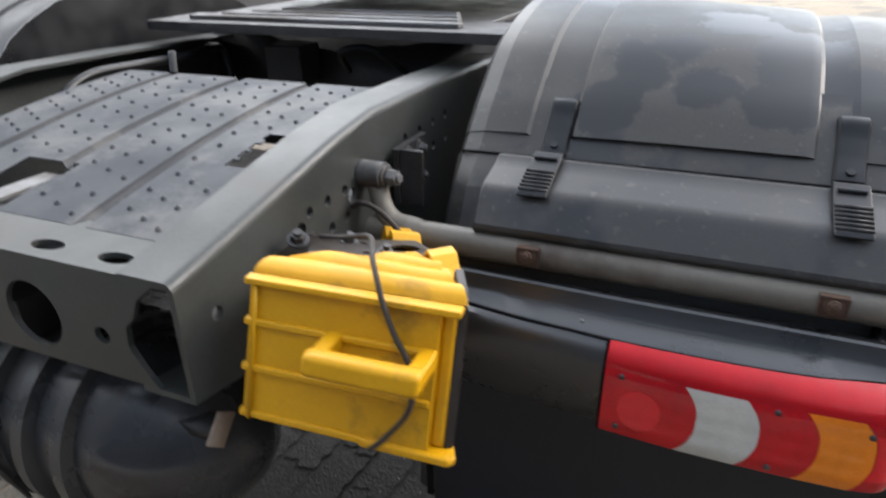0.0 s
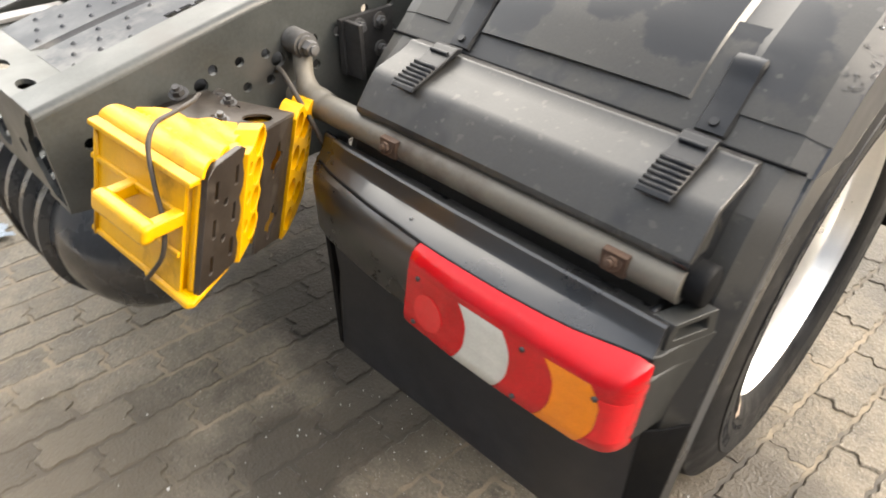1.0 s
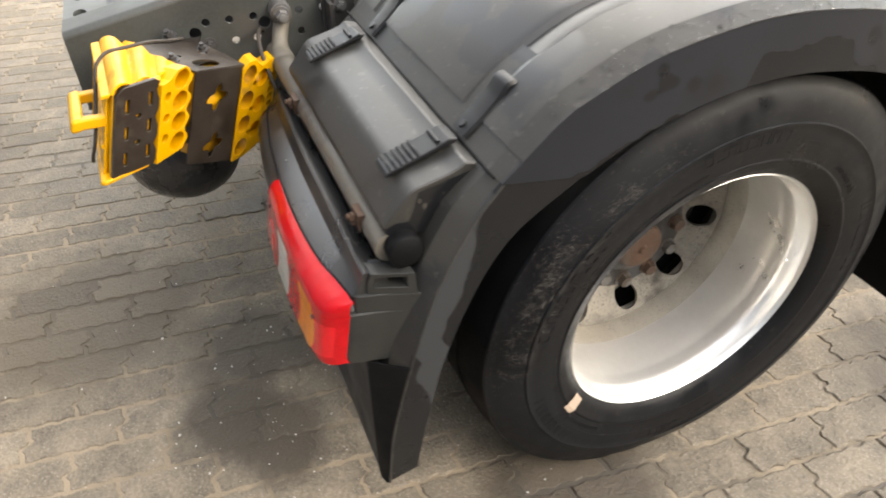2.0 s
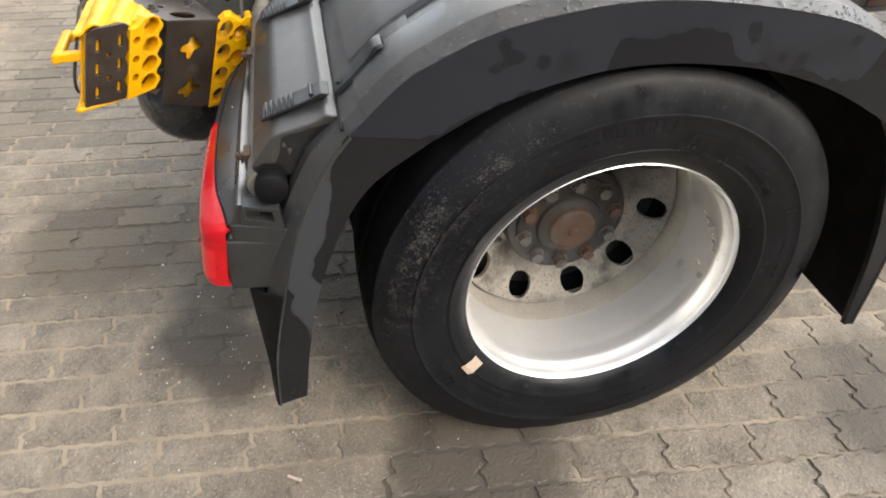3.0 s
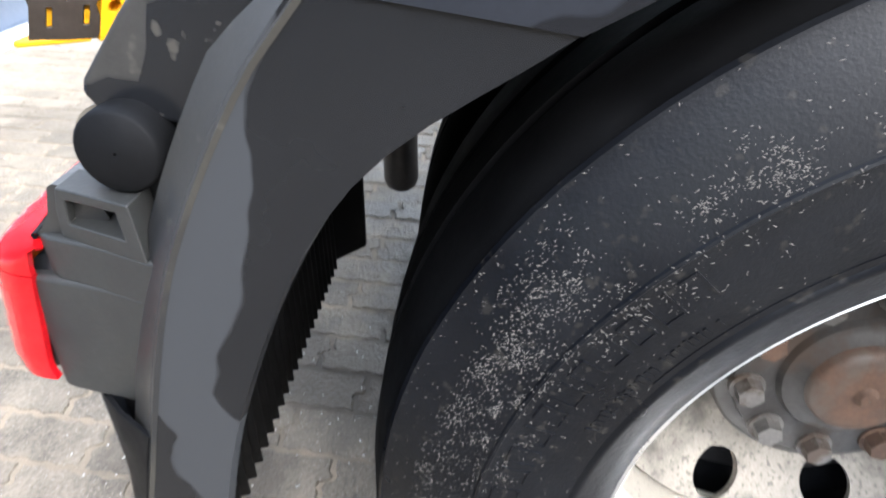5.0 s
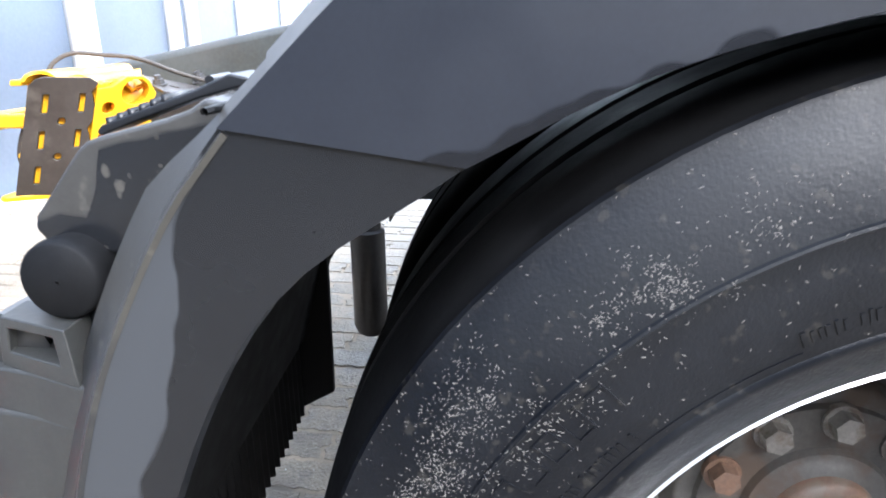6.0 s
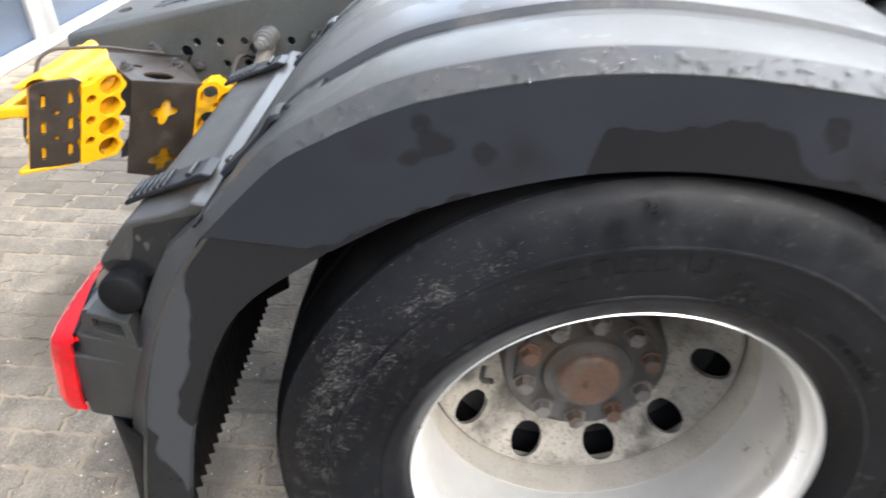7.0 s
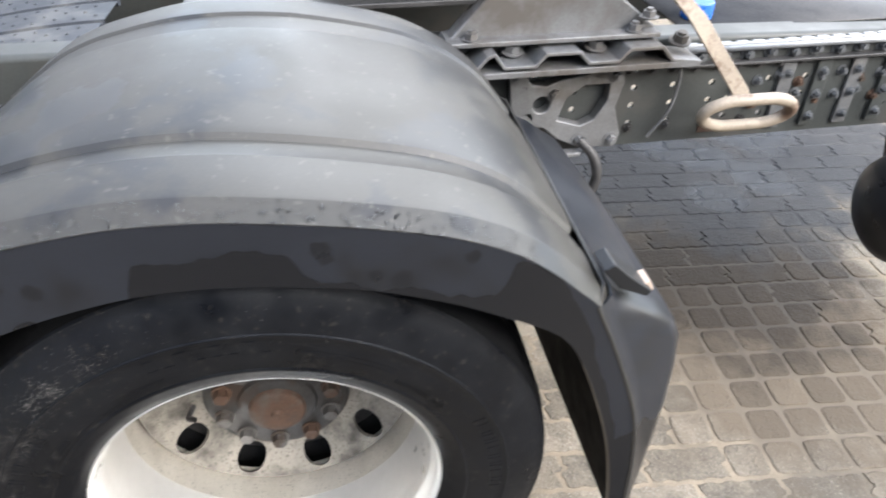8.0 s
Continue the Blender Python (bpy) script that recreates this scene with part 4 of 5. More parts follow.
def lamp_y(x):
    t = min(1.0, max(0.0, (x - 0.024) / 0.023))
    return float(np.interp(x, (-0.313, -0.216, -0.13, -0.07, 0.0, 0.03), (-0.776, -0.782, -0.782, -0.781, -0.777, -0.77))) + 0.036 * (1 - math.sqrt(1 - t * t))


def tilt(z):
    return 0.17 * (z - 0.62)


def lens_piece(name, edge0, edge1, mat, label, z0=0.611, z1=0.706, proud=0.0, n=10, m=17):
    rows = []
    for j in range(m):
        z = z0 + (z1 - z0) * j / (m - 1)
        a, b = edge0(z), edge1(z)
        row = []
        for i in range(n):
            x = a + (b - a) * math.sin(0.5 * math.pi * i / (n - 1))
            back = 0.006 * max(0, (0.63 - z) / 0.02) ** 2 + tilt(z)
            row.append((x, lamp_y(x) - proud + back + 0.10 * max(0, z - 0.70), z))
        rows.append(row)
    return part(name, grid(rows), mat, lamp, label, smooth=True, thick=0.006, offset=1.0)


def bulge(x, amount):
    return lambda z: x + amount * (1 - min(1, max(0, abs(z - 0.66) - 0.006) / 0.044) ** 2)


fix = lambda x: (lambda z: x)
lens_piece("lens", fix(-0.313), bulge(-0.2125, 0.024), LENS_DEEP, "red lens", n=12)
lens_piece("lens", bulge(-0.212, 0.024), bulge(-0.1355, 0.024), LENS_WHITE, "clear white lens")
lens_piece("lens", bulge(-0.135, 0.024), bulge(-0.067, 0.024), LENS_DEEP, "red lens")
lens_piece("lens", bulge(-0.0665, 0.024), bulge(-0.003, 0.022), LENS_AMBER, "amber lens")
lens_piece("lens", bulge(-0.0025, 0.022), fix(0.047), LENS_DEEP, "red lens", n=20)
lens_piece("reflector", lambda z: -0.262 - 0.029 * math.sqrt(max(0.0, 1 - ((z - 0.655) / 0.029) ** 2)), lambda z: -0.262 + 0.029 * math.sqrt(max(0.0, 1 - ((z - 0.655) / 0.029) ** 2)), LENS_BRIGHT, "round bright red reflector", z0=0.6262, z1=0.6838, proud=0.0012)
lens_piece("reflector", bulge(0.004, 0.016), fix(0.044), LENS_BRIGHT, "bright red end reflector", z0=0.628, z1=0.69, proud=0.0008, n=16)
rows = []
for i in range(48):
    x = -0.313 + 0.36 * math.sin(0.5 * math.pi * i / 47)
    y = lamp_y(x) + tilt(0.7065)
    back = lip_y(x) - 0.003 - y
    h = math.sqrt(1 - (0.6 * min(1, max(0, (x - 0.026) / 0.021))) ** 2)
    rows.append([(x, y + back * dy, 0.7065 + 0.027 * dz * h) for dy, dz in ((-0.02, 0.0), (0.02, 0.2), (0.12, 0.42), (0.36, 0.68), (0.66, 0.88), (0.95, 1.0), (1.0, 0.85))])
part("top_lens", grid(rows), LENS_RED, lamp, "glossy red upper lens strip", smooth=True, thick=0.005, offset=1.0)
part("gasket", hose([(-0.3165, -0.77, 0.604), (-0.3165, -0.764, 0.66), (-0.3165, -0.757, 0.71), (-0.3165, -0.745, 0.733)], 0.0024, 6), RUBBER_AND_SHADE, lamp, "black rubber gasket", smooth=True)
for x, z in ((-0.29, 0.70), (-0.29, 0.625), (-0.095, 0.70), (-0.095, 0.622), (0.012, 0.69)):
    part("screw", cylinder((x, lamp_y(x) + tilt(z) - 0.008, z), (x, lamp_y(x) + tilt(z) + 0.004, z), 0.004, 10), DARK_STEEL, lamp)

# front bulge of the mudguard
def front_crease(z):
    pts = CREASE[18:]
    for (y0, z0), (y1, z1) in zip(pts, pts[1:]):
        if z >= z1:
            return y0 + (y1 - y0) * (z0 - z) / (z0 - z1)
    return pts[-1][0]


rows = []
for y, z in ((0.535, 0.862), (0.575, 0.845), (0.612, 0.826), (0.645, 0.802), (0.685, 0.775), (0.703, 0.735), (0.712, 0.66), (0.715, 0.56), (0.712, 0.45), (0.708, 0.36), (0.70, 0.26)):
    c = front_crease(z)
    rows.append([(0.089, c, z), (0.078, c + 0.012, z), (0.062, c + 0.028, z), (0.055, max(c + 0.03, y - 0.02), z), (0.04, max(c + 0.034, y - 0.003), z), (0.0, max(c + 0.035, y), z), (-0.3, y + 0.008, z), (-0.60, y, z), (-0.62, y - 0.03, z - 0.005)])
part("front_cover", grid(rows), PLASTIC_MARKED, guard, "rounded lower front cover", smooth=True, thick=0.004)
part("front_latch", prism([(0.535, 0.905), (0.553, 0.915), (0.585, 0.885), (0.622, 0.855), (0.614, 0.845), (0.565, 0.868)], 0.01, 0.058), PLASTIC_DARK, guard, "rubber latch", bevel=0.003)
part("front_clip", prism([(0.612, 0.862), (0.622, 0.865), (0.63, 0.847), (0.622, 0.842)], 0.014, 0.046), STICKER, guard, "worn pale clip", bevel=0.002)


# mudguard of the far side, mirrored about the truck's middle
def mirrored(section):
    return [(-2.46 - x, h) for x, h in section]


# unseen flap, added to keep light off the ground beneath the chassis
part("mud_flap", box(-2.5, -1.87, -0.703, -0.697, 0.29, 0.7), FLAP, truck, "unseen far-side mud flap, added to block light")
# same plastic as the near guard; its shade is put in as black
left_guard = part("mudguard", shell(5, 18, 40, [(x, h + 0.012) for x, h in mirrored(SECTION)]), PLASTIC_DARK, truck, "plastic mudguard of the far side, blackened for its shade", thick=0.004, offset=1.0)
part("lower_shell", shell(0, 5, 20, mirrored(PLAIN), 0.003), PLASTIC_DARK, left_guard, thick=0.004, offset=1.0)

inner = [(y * 1.08, HUB_Z + (z - HUB_Z) * 1.12) for y, z in CREASE[2:21]]
part("inner_wall", prism(inner + [(0.60, 0.62), (-0.60, 0.62)], -1.80, -1.795), PLASTIC_DARK, left_guard)

# cover sheet between the rails
def cover_z(y):
    t = min(1.0, max(0.0, (y + 0.975) / 0.62))
    return 0.895 + 0.082 * (1 - (1 - t) ** 1.7)


GROOVES = (-1.018, -1.198, -1.387)


def cover_point(x, y):
    z = cover_z(y)
    for g in GROOVES:
        d = abs(x - g)
        if d < 0.013:
            z -= 0.013 * (1 - (d / 0.013) ** 4)
    return (x, y, z)


xs = sorted([-1.52 + 0.66 * i / 66 for i in range(67)] + [g + d for g in GROOVES for d in (-0.013, -0.010, -0.006, 0.0, 0.006, 0.010, 0.013)])
ys = [-0.972 + 0.60 * j / 80 for j in range(81)]
bm = bmesh.new()
vs = [[bm.verts.new(cover_point(x, y)) for x in xs] for y in ys]
for j in range(len(ys) - 1):
    for i in range(len(xs) - 1):
        xm, ym = (xs[i] + xs[i + 1]) / 2, (ys[j] + ys[j + 1]) / 2
        notch = xm > -0.918 + 0.006 * math.sin(ym * 190) and -0.775 < ym < -0.66
        slot = -1.29 < xm < -1.165 and ym < -0.83 and xm < -1.165 + (ym + 0.83) * 0.25
        if not (notch or slot):
            bm.faces.new((vs[j][i], vs[j][i + 1], vs[j + 1][i + 1], vs[j + 1][i]))
cover = part("cover_sheet", bm, COVER, truck, "grey embossed step sheet with three grooves", thick=0.003, smooth=False)
bm = bmesh.new()
rnd = random.Random(3)
for band in ((-0.878, -1.0), (-1.036, -1.18), (-1.216, -1.37), (-1.402, -1.51)):
    for k in range(12):
        for c in range(3):
            x = band[0] + (band[1] - band[0]) * (c + 0.5 + 0.25 * (k % 2) - 0.12) / 3
            y = -0.95 + k * 0.05 + 0.016 * c
            if y > -0.385 or (x > -0.945 and -0.80 < y < -0.64) or (-1.31 < x < -1.155 and y < -0.815):
                continue
            z = cover_z(y)
            ring = []
            for r, h in ((0.0052, 0.0), (0.004, 0.0026), (0.0018, 0.0036)):
                ring.append([(x + r * math.cos(a), y + r * math.sin(a), z + h) for a in [math.pi * i / 4 for i in range(8)]])
            grid(ring, True, bm)
tagged(part("studs", bm, COVER, cover, "raised anti-slip studs", smooth=True), kind="stuff")
part("edge_rail", box(-1.245, -1.205, -0.985, -0.84, 0.897, 0.906), STEEL, cover, "bare metal edge strip", bevel=0.002)
part("under_tray", box(-1.5, -0.88, -0.95, -0.35, 0.80, 0.81), DARK_STEEL, truck, "dark tray under the step sheet")

# hoses and fittings along the far rail
part("air_hose", hose([(-1.57, -0.60, 0.86), (-1.575, -0.54, 0.93), (-1.58, -0.44, 0.972), (-1.58, -0.30, 0.972), (-1.58, -0.14, 0.968), (-1.58, -0.02, 0.975), (-1.57, 0.01, 0.96), (-1.55, 0.01, 0.88)], 0.011), PLASTIC_DARK, truck, "black ribbed air hose", smooth=True)
part("coupling", cylinder((-1.45, -0.31, 0.965), (-1.45, -0.305, 1.012), 0.009, 12), STEEL, truck, "brass hose coupling", smooth=True)
part("air_hose", hose([(-1.15, 0.0, 0.93), (-1.12, -0.08, 0.99), (-1.05, -0.06, 1.0), (-0.99, -0.02, 0.95), (-0.97, 0.05, 0.9)], 0.009), PLASTIC_DARK, truck, "black ribbed air hose", smooth=True)
part("valve_block", box(-1.42, -1.3, 0.0, 0.1, 0.88, 0.985), DARK_STEEL, truck, "dark valve block", bevel=0.006)

# air tank
TC = (-0.90, 0.50)
prof = [(-1.75, 0.001), (-1.74, 0.08), (-1.70, 0.14), (-1.62, 0.165)]
for k in range(7):
    xk = -1.60 + k * 0.085
    prof += [(xk, 0.165), (xk + 0.007, 0.181), (xk + 0.034, 0.183), (xk + 0.041, 0.165)]
prof += [(-1.01, 0.165), (-0.98, 0.162), (-0.92, 0.145), (-0.87, 0.11), (-0.84, 0.07), (-0.825, 0.03), (-0.822, 0.001)]
tank = part("air_tank", lathe(prof, TC, 64), TANK_BLACK, truck, "glossy black ribbed air tank under the frame", smooth=False, bend=30)
part("tank_label", prism([(-1.0, 0.586), (-0.966, 0.622), (-0.935, 0.60), (-0.972, 0.56)], -0.838, -0.832), STICKER, tank, "small pale label")
part("label_bracket", box(-0.9, -0.838, -0.985, -0.95, 0.58, 0.60), DARK_STEEL, tank)
part("tank_cable", hose([(-1.2, -1.06, 0.70), (-1.21, -1.085, 0.62), (-1.22, -1.085, 0.50), (-1.2, -1.06, 0.40)], 0.004), CABLE, tank, smooth=True)
part("tank_bracket", box(-1.3, -1.2, -0.98, -0.86, 0.66, 0.74), DARK_STEEL, tank, bevel=0.003)

# shock absorber under the rail
bm = bmesh.new()
rows = []
for r, z in ((0.001, 0.386), (0.018, 0.388), (0.028, 0.396), (0.033, 0.41), (0.033, 0.6), (0.026, 0.604), (0.026, 0.68)):
    rows.append([(-0.735 + r * math.cos(2 * math.pi * i / 24), -0.575 + r * math.sin(2 * math.pi * i / 24), z) for i in range(24)])
part("shock_absorber", grid(rows, True), DARK_STEEL, truck, "dark grey shock absorber under the rail", smooth=True)

# fittings on the frame rail
bm = plate_with_holes([(-0.525, 0.80), (-0.40, 0.80), (-0.40, 0.905), (-0.525, 0.905)], [], lambda p, d: (-0.757 + d, p[0], p[1]), 0.012)
plate = part("guard_bracket", bm, DARK_STEEL, truck, "dark bolted bracket on the rail")
for y, z in ((-0.485, 0.885), (-0.435, 0.885), (-0.435, 0.83)):
    part("bolt", hex_bolt((-0.745, y, z), (1, 0, 0), 0.011), STEEL, plate)
part("bracket_web", prism([(-0.52, 0.80), (-0.51, 0.80), (-0.51, 0.905), (-0.52, 0.905)], -0.745, -0.70), DARK_STEEL, plate, bevel=0.002)
part("bolt", hex_bolt((RAIL_X, -0.782, 0.831), (1, 0, 0), 0.011), DARK_STEEL, rail)
part("cable", hose([(-0.765, -0.662, 0.845), (-0.742, -0.672, 0.858), (-0.708, -0.682, 0.856), (-0.676, -0.686, 0.834), (-0.652, -0.682, 0.80), (-0.64, -0.675, 0.768), (-0.632, -0.668, 0.735)], 0.0046, 8), CABLE, truck, "ribbed black lamp cable", smooth=True)

# fifth wheel mounting ahead of the axle
mount = part("mounting_plate", box(-1.63, -0.775, -0.10, 1.02, 1.045, 1.058), DARK_STEEL, truck, "dark fifth wheel mounting plate", bevel=0.003)
part("mount_edge", box(-1.68, -0.655, -0.142, 0.06, 1.034, 1.0585), DARK_STEEL, mount, bevel=0.002)
for k in range(4):
    part("mount_bar", box(-1.58 + k * 0.05, -0.80 - k * 0.03, -0.09 + k * 0.07, -0.06 + k * 0.07, 1.0592, 1.07), STEEL, mount, "bare steel slide bar", bevel=0.002)
# sheet added so that the gap under the mounting plate stays dark
part("inner_bulkhead", box(-1.69, -0.78, 0.12, 0.13, 0.66, 1.032), DARK_STEEL, truck, "dark sheet added for the shade under the mounting plate")
HAT = [(0.40, 0.935), (0.50, 0.935), (0.525, 0.962), (0.545, 0.968), (0.57, 0.935), (0.64, 0.935), (0.665, 0.962), (0.75, 0.962), (0.775, 0.935), (0.845, 0.935), (0.87, 0.962), (0.955, 0.962), (0.985, 0.93), (1.05, 0.922)]
hat = part("hat_rail", grid([[(-0.66, y, z), (-0.763, y, z - 0.002)] for y, z in HAT]), STEEL, truck, "grey corrugated fifth wheel carrier", thick=0.009, bevel=0.002)
part("hat_lower", box(-0.764, -0.66, 0.38, 1.06, 0.906, 0.921), STEEL, hat, bevel=0.002)
for y in (0.604, 0.812, 1.032):
    part("nut", hex_bolt((-0.735, y, 0.944), (0.25, 0, 1), 0.019, 0.018), STEEL, hat)
fifth = part("fifth_wheel_foot", prism([(0.43, 0.972), (0.97, 0.966), (0.96, 0.985), (0.86, 1.06), (0.82, 1.12), (0.57, 1.12), (0.53, 1.06), (0.46, 0.985)], -0.80, -0.74), STEEL, truck, "grey cast fifth wheel bearing foot", bevel=0.006)
part("foot_flange", box(-0.80, -0.70, 0.44, 0.96, 0.969, 0.981), STEEL, fifth, bevel=0.003)
for y, z in ((0.50, 1.0), (0.90, 1.0), (0.93, 1.03)):
    part("bolt", hex_bolt((-0.72, y, z - 0.018), (0, 0, 1), 0.016, 0.014), STEEL, fifth)
top = part("fifth_wheel", prism([(-1.5, 0.15), (-0.85, 0.15), (-0.80, 0.35), (-0.80, 0.85), (-0.95, 1.0), (-1.42, 1.0), (-1.57, 0.85), (-1.57, 0.35)], 1.12, 1.16, "z"), DARK_STEEL, truck, "greasy fifth wheel top plate", bevel=0.006)

# suspension casting on the rail
def ring_part(outer, inner, x0, depth, name, parent, label=""):
    bm = plate_with_holes(outer, inner, lambda p, d: (x0 + d, p[0], p[1]), depth)
    return part(name, bm, STEEL, parent, label, bevel=0.004)


cast = ring_part([(0.60, 0.89), (0.635, 0.895), (0.66, 0.855), (0.70, 0.85), (0.74, 0.865), (0.80, 0.875), (0.86, 0.885), (0.90, 0.885), (0.905, 0.85), (0.89, 0.78), (0.915, 0.70), (0.90, 0.665), (0.80, 0.672), (0.74, 0.70), (0.70, 0.735), (0.64, 0.74), (0.61, 0.78)],
                 [[(0.735, 0.755), (0.80, 0.735), (0.835, 0.75), (0.865, 0.80), (0.865, 0.845), (0.80, 0.845), (0.755, 0.815)], circle(0.69, 0.80, 0.022), circle(0.655, 0.765, 0.012)], -0.766, 0.035, "spring_bracket", truck, "grey cast suspension bracket")
for y, z in ((0.62, 0.88), (0.72, 0.83), (0.88, 0.87), (0.89, 0.69), (0.80, 0.695), (0.645, 0.755)):
    part("bolt", hex_bolt((-0.732, y, z), (1, 0, 0), 0.014, 0.013), STEEL, cast)
part("link_rod", hose([(-0.72, 0.80, 0.70), (-0.70, 0.835, 0.66), (-0.69, 0.85, 0.6), (-0.69, 0.83, 0.53)], 0.014), DARK_STEEL, cast, smooth=True)
part("spring_strap", box(-0.73, -0.70, 0.66, 0.80, 0.66, 0.672), STEEL, cast, bevel=0.003)
for k in range(9):
    part("bolt", hex_bolt((RAIL_X, 0.93 + k * 0.06, 0.862), (1, 0, 0), 0.011, 0.01), DARK_STEEL, rail)
for k in range(5):
    part("bolt", hex_bolt((RAIL_X, 0.95 + k * 0.11, 0.70), (1, 0, 0), 0.010, 0.009), DARK_STEEL, rail)

for k in range(14):
    y = 0.92 + k * 0.066
    part("bolt", hex_bolt((RAIL_X, y, 0.893 - 0.004 * (k % 2)), (1, 0, 0), 0.013, 0.013), BOLT_STEEL, rail)
for k in range(16):
    y, z = 1.24 + 0.062 * (k % 8), 0.80 - 0.055 * (k // 8) + 0.012 * (k % 3)
    part("bolt", hex_bolt((RAIL_X, y, z), (1, 0, 0), 0.0105, 0.011), BOLT_STEEL if k % 3 else RUST, rail)
for k in range(6):
    y = 1.36 + k * 0.105
    ob = part("upright_bracket", box(RAIL_X + 0.001, RAIL_X + 0.012, y, y + 0.04, 0.67, 0.862), FRAME if k % 2 else STEEL, rail, "bolted upright strip", bevel=0.003)
    for z in (0.70, 0.765, 0.83):
        part("bolt", hex_bolt((RAIL_X + 0.012, y + 0.02, z), (1, 0, 0), 0.0095, 0.009), BOLT_STEEL, ob)
part("upper_ledge", box(RAIL_X, -0.738, 1.06, 2.3, 0.868, 0.876), DARK_STEEL, rail, "dark ledge under the cable tray", bevel=0.002)

# slotted strip, release lever and its ring handle
strip = part("slotted_strip", plate_with_holes([(1.055, -0.83), (2.2, -0.83), (2.2, -0.745), (1.055, -0.745)],
             [[(y, -0.78), (y + 0.018, -0.78), (y + 0.03, -0.755), (y + 0.012, -0.755)] for y in [1.09 + 0.046 * i for i in range(22)]],
             lambda p, d: (p[1], p[0], 0.925 - d), 0.004), GALVANISED, truck, "galvanised slotted cable tray")
part("strip_lip", box(-0.749, -0.744, 1.055, 2.2, 0.905, 0.92), GALVANISED, strip)
part("deck_sheet", box(-1.55, -0.84, 1.1, 2.2, 0.93, 0.936), DARK_STEEL, truck, "dark deck sheet between the rails")
part("filler_cap", cylinder((-0.92, 1.17, 0.937), (-0.92, 1.17, 0.985), 0.042, 24), BLUE_CAP, truck, "blue plastic cap", bevel=0.006)
lever = part("release_lever", grid([[(-0.66 + dx, y - 0.024, z), (-0.66 + dx, y + 0.024, z)] for dx, y, z in ((-0.06, 0.93, 1.12), (-0.02, 1.03, 1.02), (0.0, 1.10, 0.93), (0.012, 1.165, 0.85), (0.02, 1.185, 0.815))]), LEVER, truck, "flat release lever with oval ring handle", thick=0.008, bevel=0.002)
ov = []
for i in range(33):
    a = 2 * math.pi * i / 32
    c, s_ = math.cos(a), math.sin(a)
    ov.append((-0.63 + 0.025 * s_, 1.20 + 0.085 * c + 0.035 * (1 if c > 0 else -1), 0.788 + 0.046 * s_ - 0.004 * c))
part("ring_handle", hose(ov, 0.0155, 10, 2), LEVER, lever, "worn brown oval ring", smooth=True)
part("rust_mark", box(RAIL_X - 0.002, RAIL_X + 0.0025, 1.16, 1.30, 0.668, 0.70), RUST, rail, "rusty patch plate", bevel=0.001)
part("drip_wire", hose([(-0.745, 1.055, 0.905), (-0.742, 1.06, 0.82), (-0.74, 1.045, 0.75), (-0.742, 1.0, 0.68)], 0.004), STEEL, rail, "pale wire", smooth=True)
bm = lathe([(0.0, 0.001), (0.006, 0.05), (0.025, 0.10), (0.06, 0.14), (0.10, 0.155), (0.9, 0.155), (0.95, 0.14), (0.97, 0.001)], (0, 0), 40)
for v in bm.verts:
    v.co = Vector((-0.44 + v.co.y, 1.50 + v.co.x, 0.575 + v.co.z))
tank2 = part("fuel_tank", bm, PLASTIC_DARK, truck, "black rounded tank ahead of the axle", smooth=True)
part("tank_cable", hose([(-0.70, 1.72, 0.66), (-0.69, 1.735, 0.58), (-0.69, 1.765, 0.545), (-0.69, 1.79, 0.58), (-0.70, 1.775, 0.65)], 0.006), CABLE, tank2, smooth=True)

# ---- wheel chocks in their holder on the rail ----
Z0, Z1, SHEAR = 0.726, 0.893, 0.32


def lean(x, y, z):
    return (x, y + SHEAR * (z - Z0), z)


def quad_box(corners, z0, z1):
    """A block over a plan outline, leaning forward as the holder does."""
    bm = bmesh.new()
    lo, hi = [bm.verts.new(lean(x, y, z0)) for x, y in corners], [bm.verts.new(lean(x, y, z1)) for x, y in corners]
    n = len(corners)
    bm.faces.new(lo[::-1])
    bm.faces.new(hi)
    for i in range(n):
        bm.faces.new((lo[i], lo[(i + 1) % n], hi[(i + 1) % n], hi[i]))
    return bm


def line_box(p, q, out, depth, z0, z1):
    """A wall from p to q in plan, that goes out by depth along out."""
    ox, oy = out[0] * depth, out[1] * depth
    return quad_box([p, q, (q[0] + ox, q[1] + oy), (p[0] + ox, p[1] + oy)], z0, z1)


chock = tagged(new("wheel_chock"), "yellow plastic wheel chock with handle and dark grip plate", "wheel chock", "wheel chocks on the frame")
chock.location = (-0.57, -0.95, Z0)
A, B, C, D = Vector((-0.711, -1.050)), Vector((-0.431, -1.013)), Vector((-0.53, -0.895)), Vector((-0.69, -1.0))
core = part("core", quad_box([A.lerp(B, 0.02), A.lerp(B, 0.90), (-0.478, -0.945), (-0.55, -0.905), D], Z0 + 0.006, Z1 - 0.006), YELLOW, chock)
part("back_wall", line_box(A, A.lerp(B, 0.905), (0.13, -0.99), 0.006, Z0, Z1), YELLOW, chock, bevel=0.002)
for f, d in ((0.0, 0.010), (0.335, 0.011), (0.66, 0.011), (0.955, 0.016)):
    z = Z0 + (Z1 - Z0) * f
    part("rib", line_box(A - Vector((0.004, 0)), (B if f in (0.0, 0.955) else A.lerp(B, 0.9)) + Vector((-0.002, 0)), (0.13, -0.99), d, z, z + 0.0075), YELLOW, chock, bevel=0.002)
part("rib", line_box(A + Vector((0.008, 0)), A + Vector((0.014, 0)), (0.13, -0.99), 0.010, Z0, Z1), YELLOW, chock)
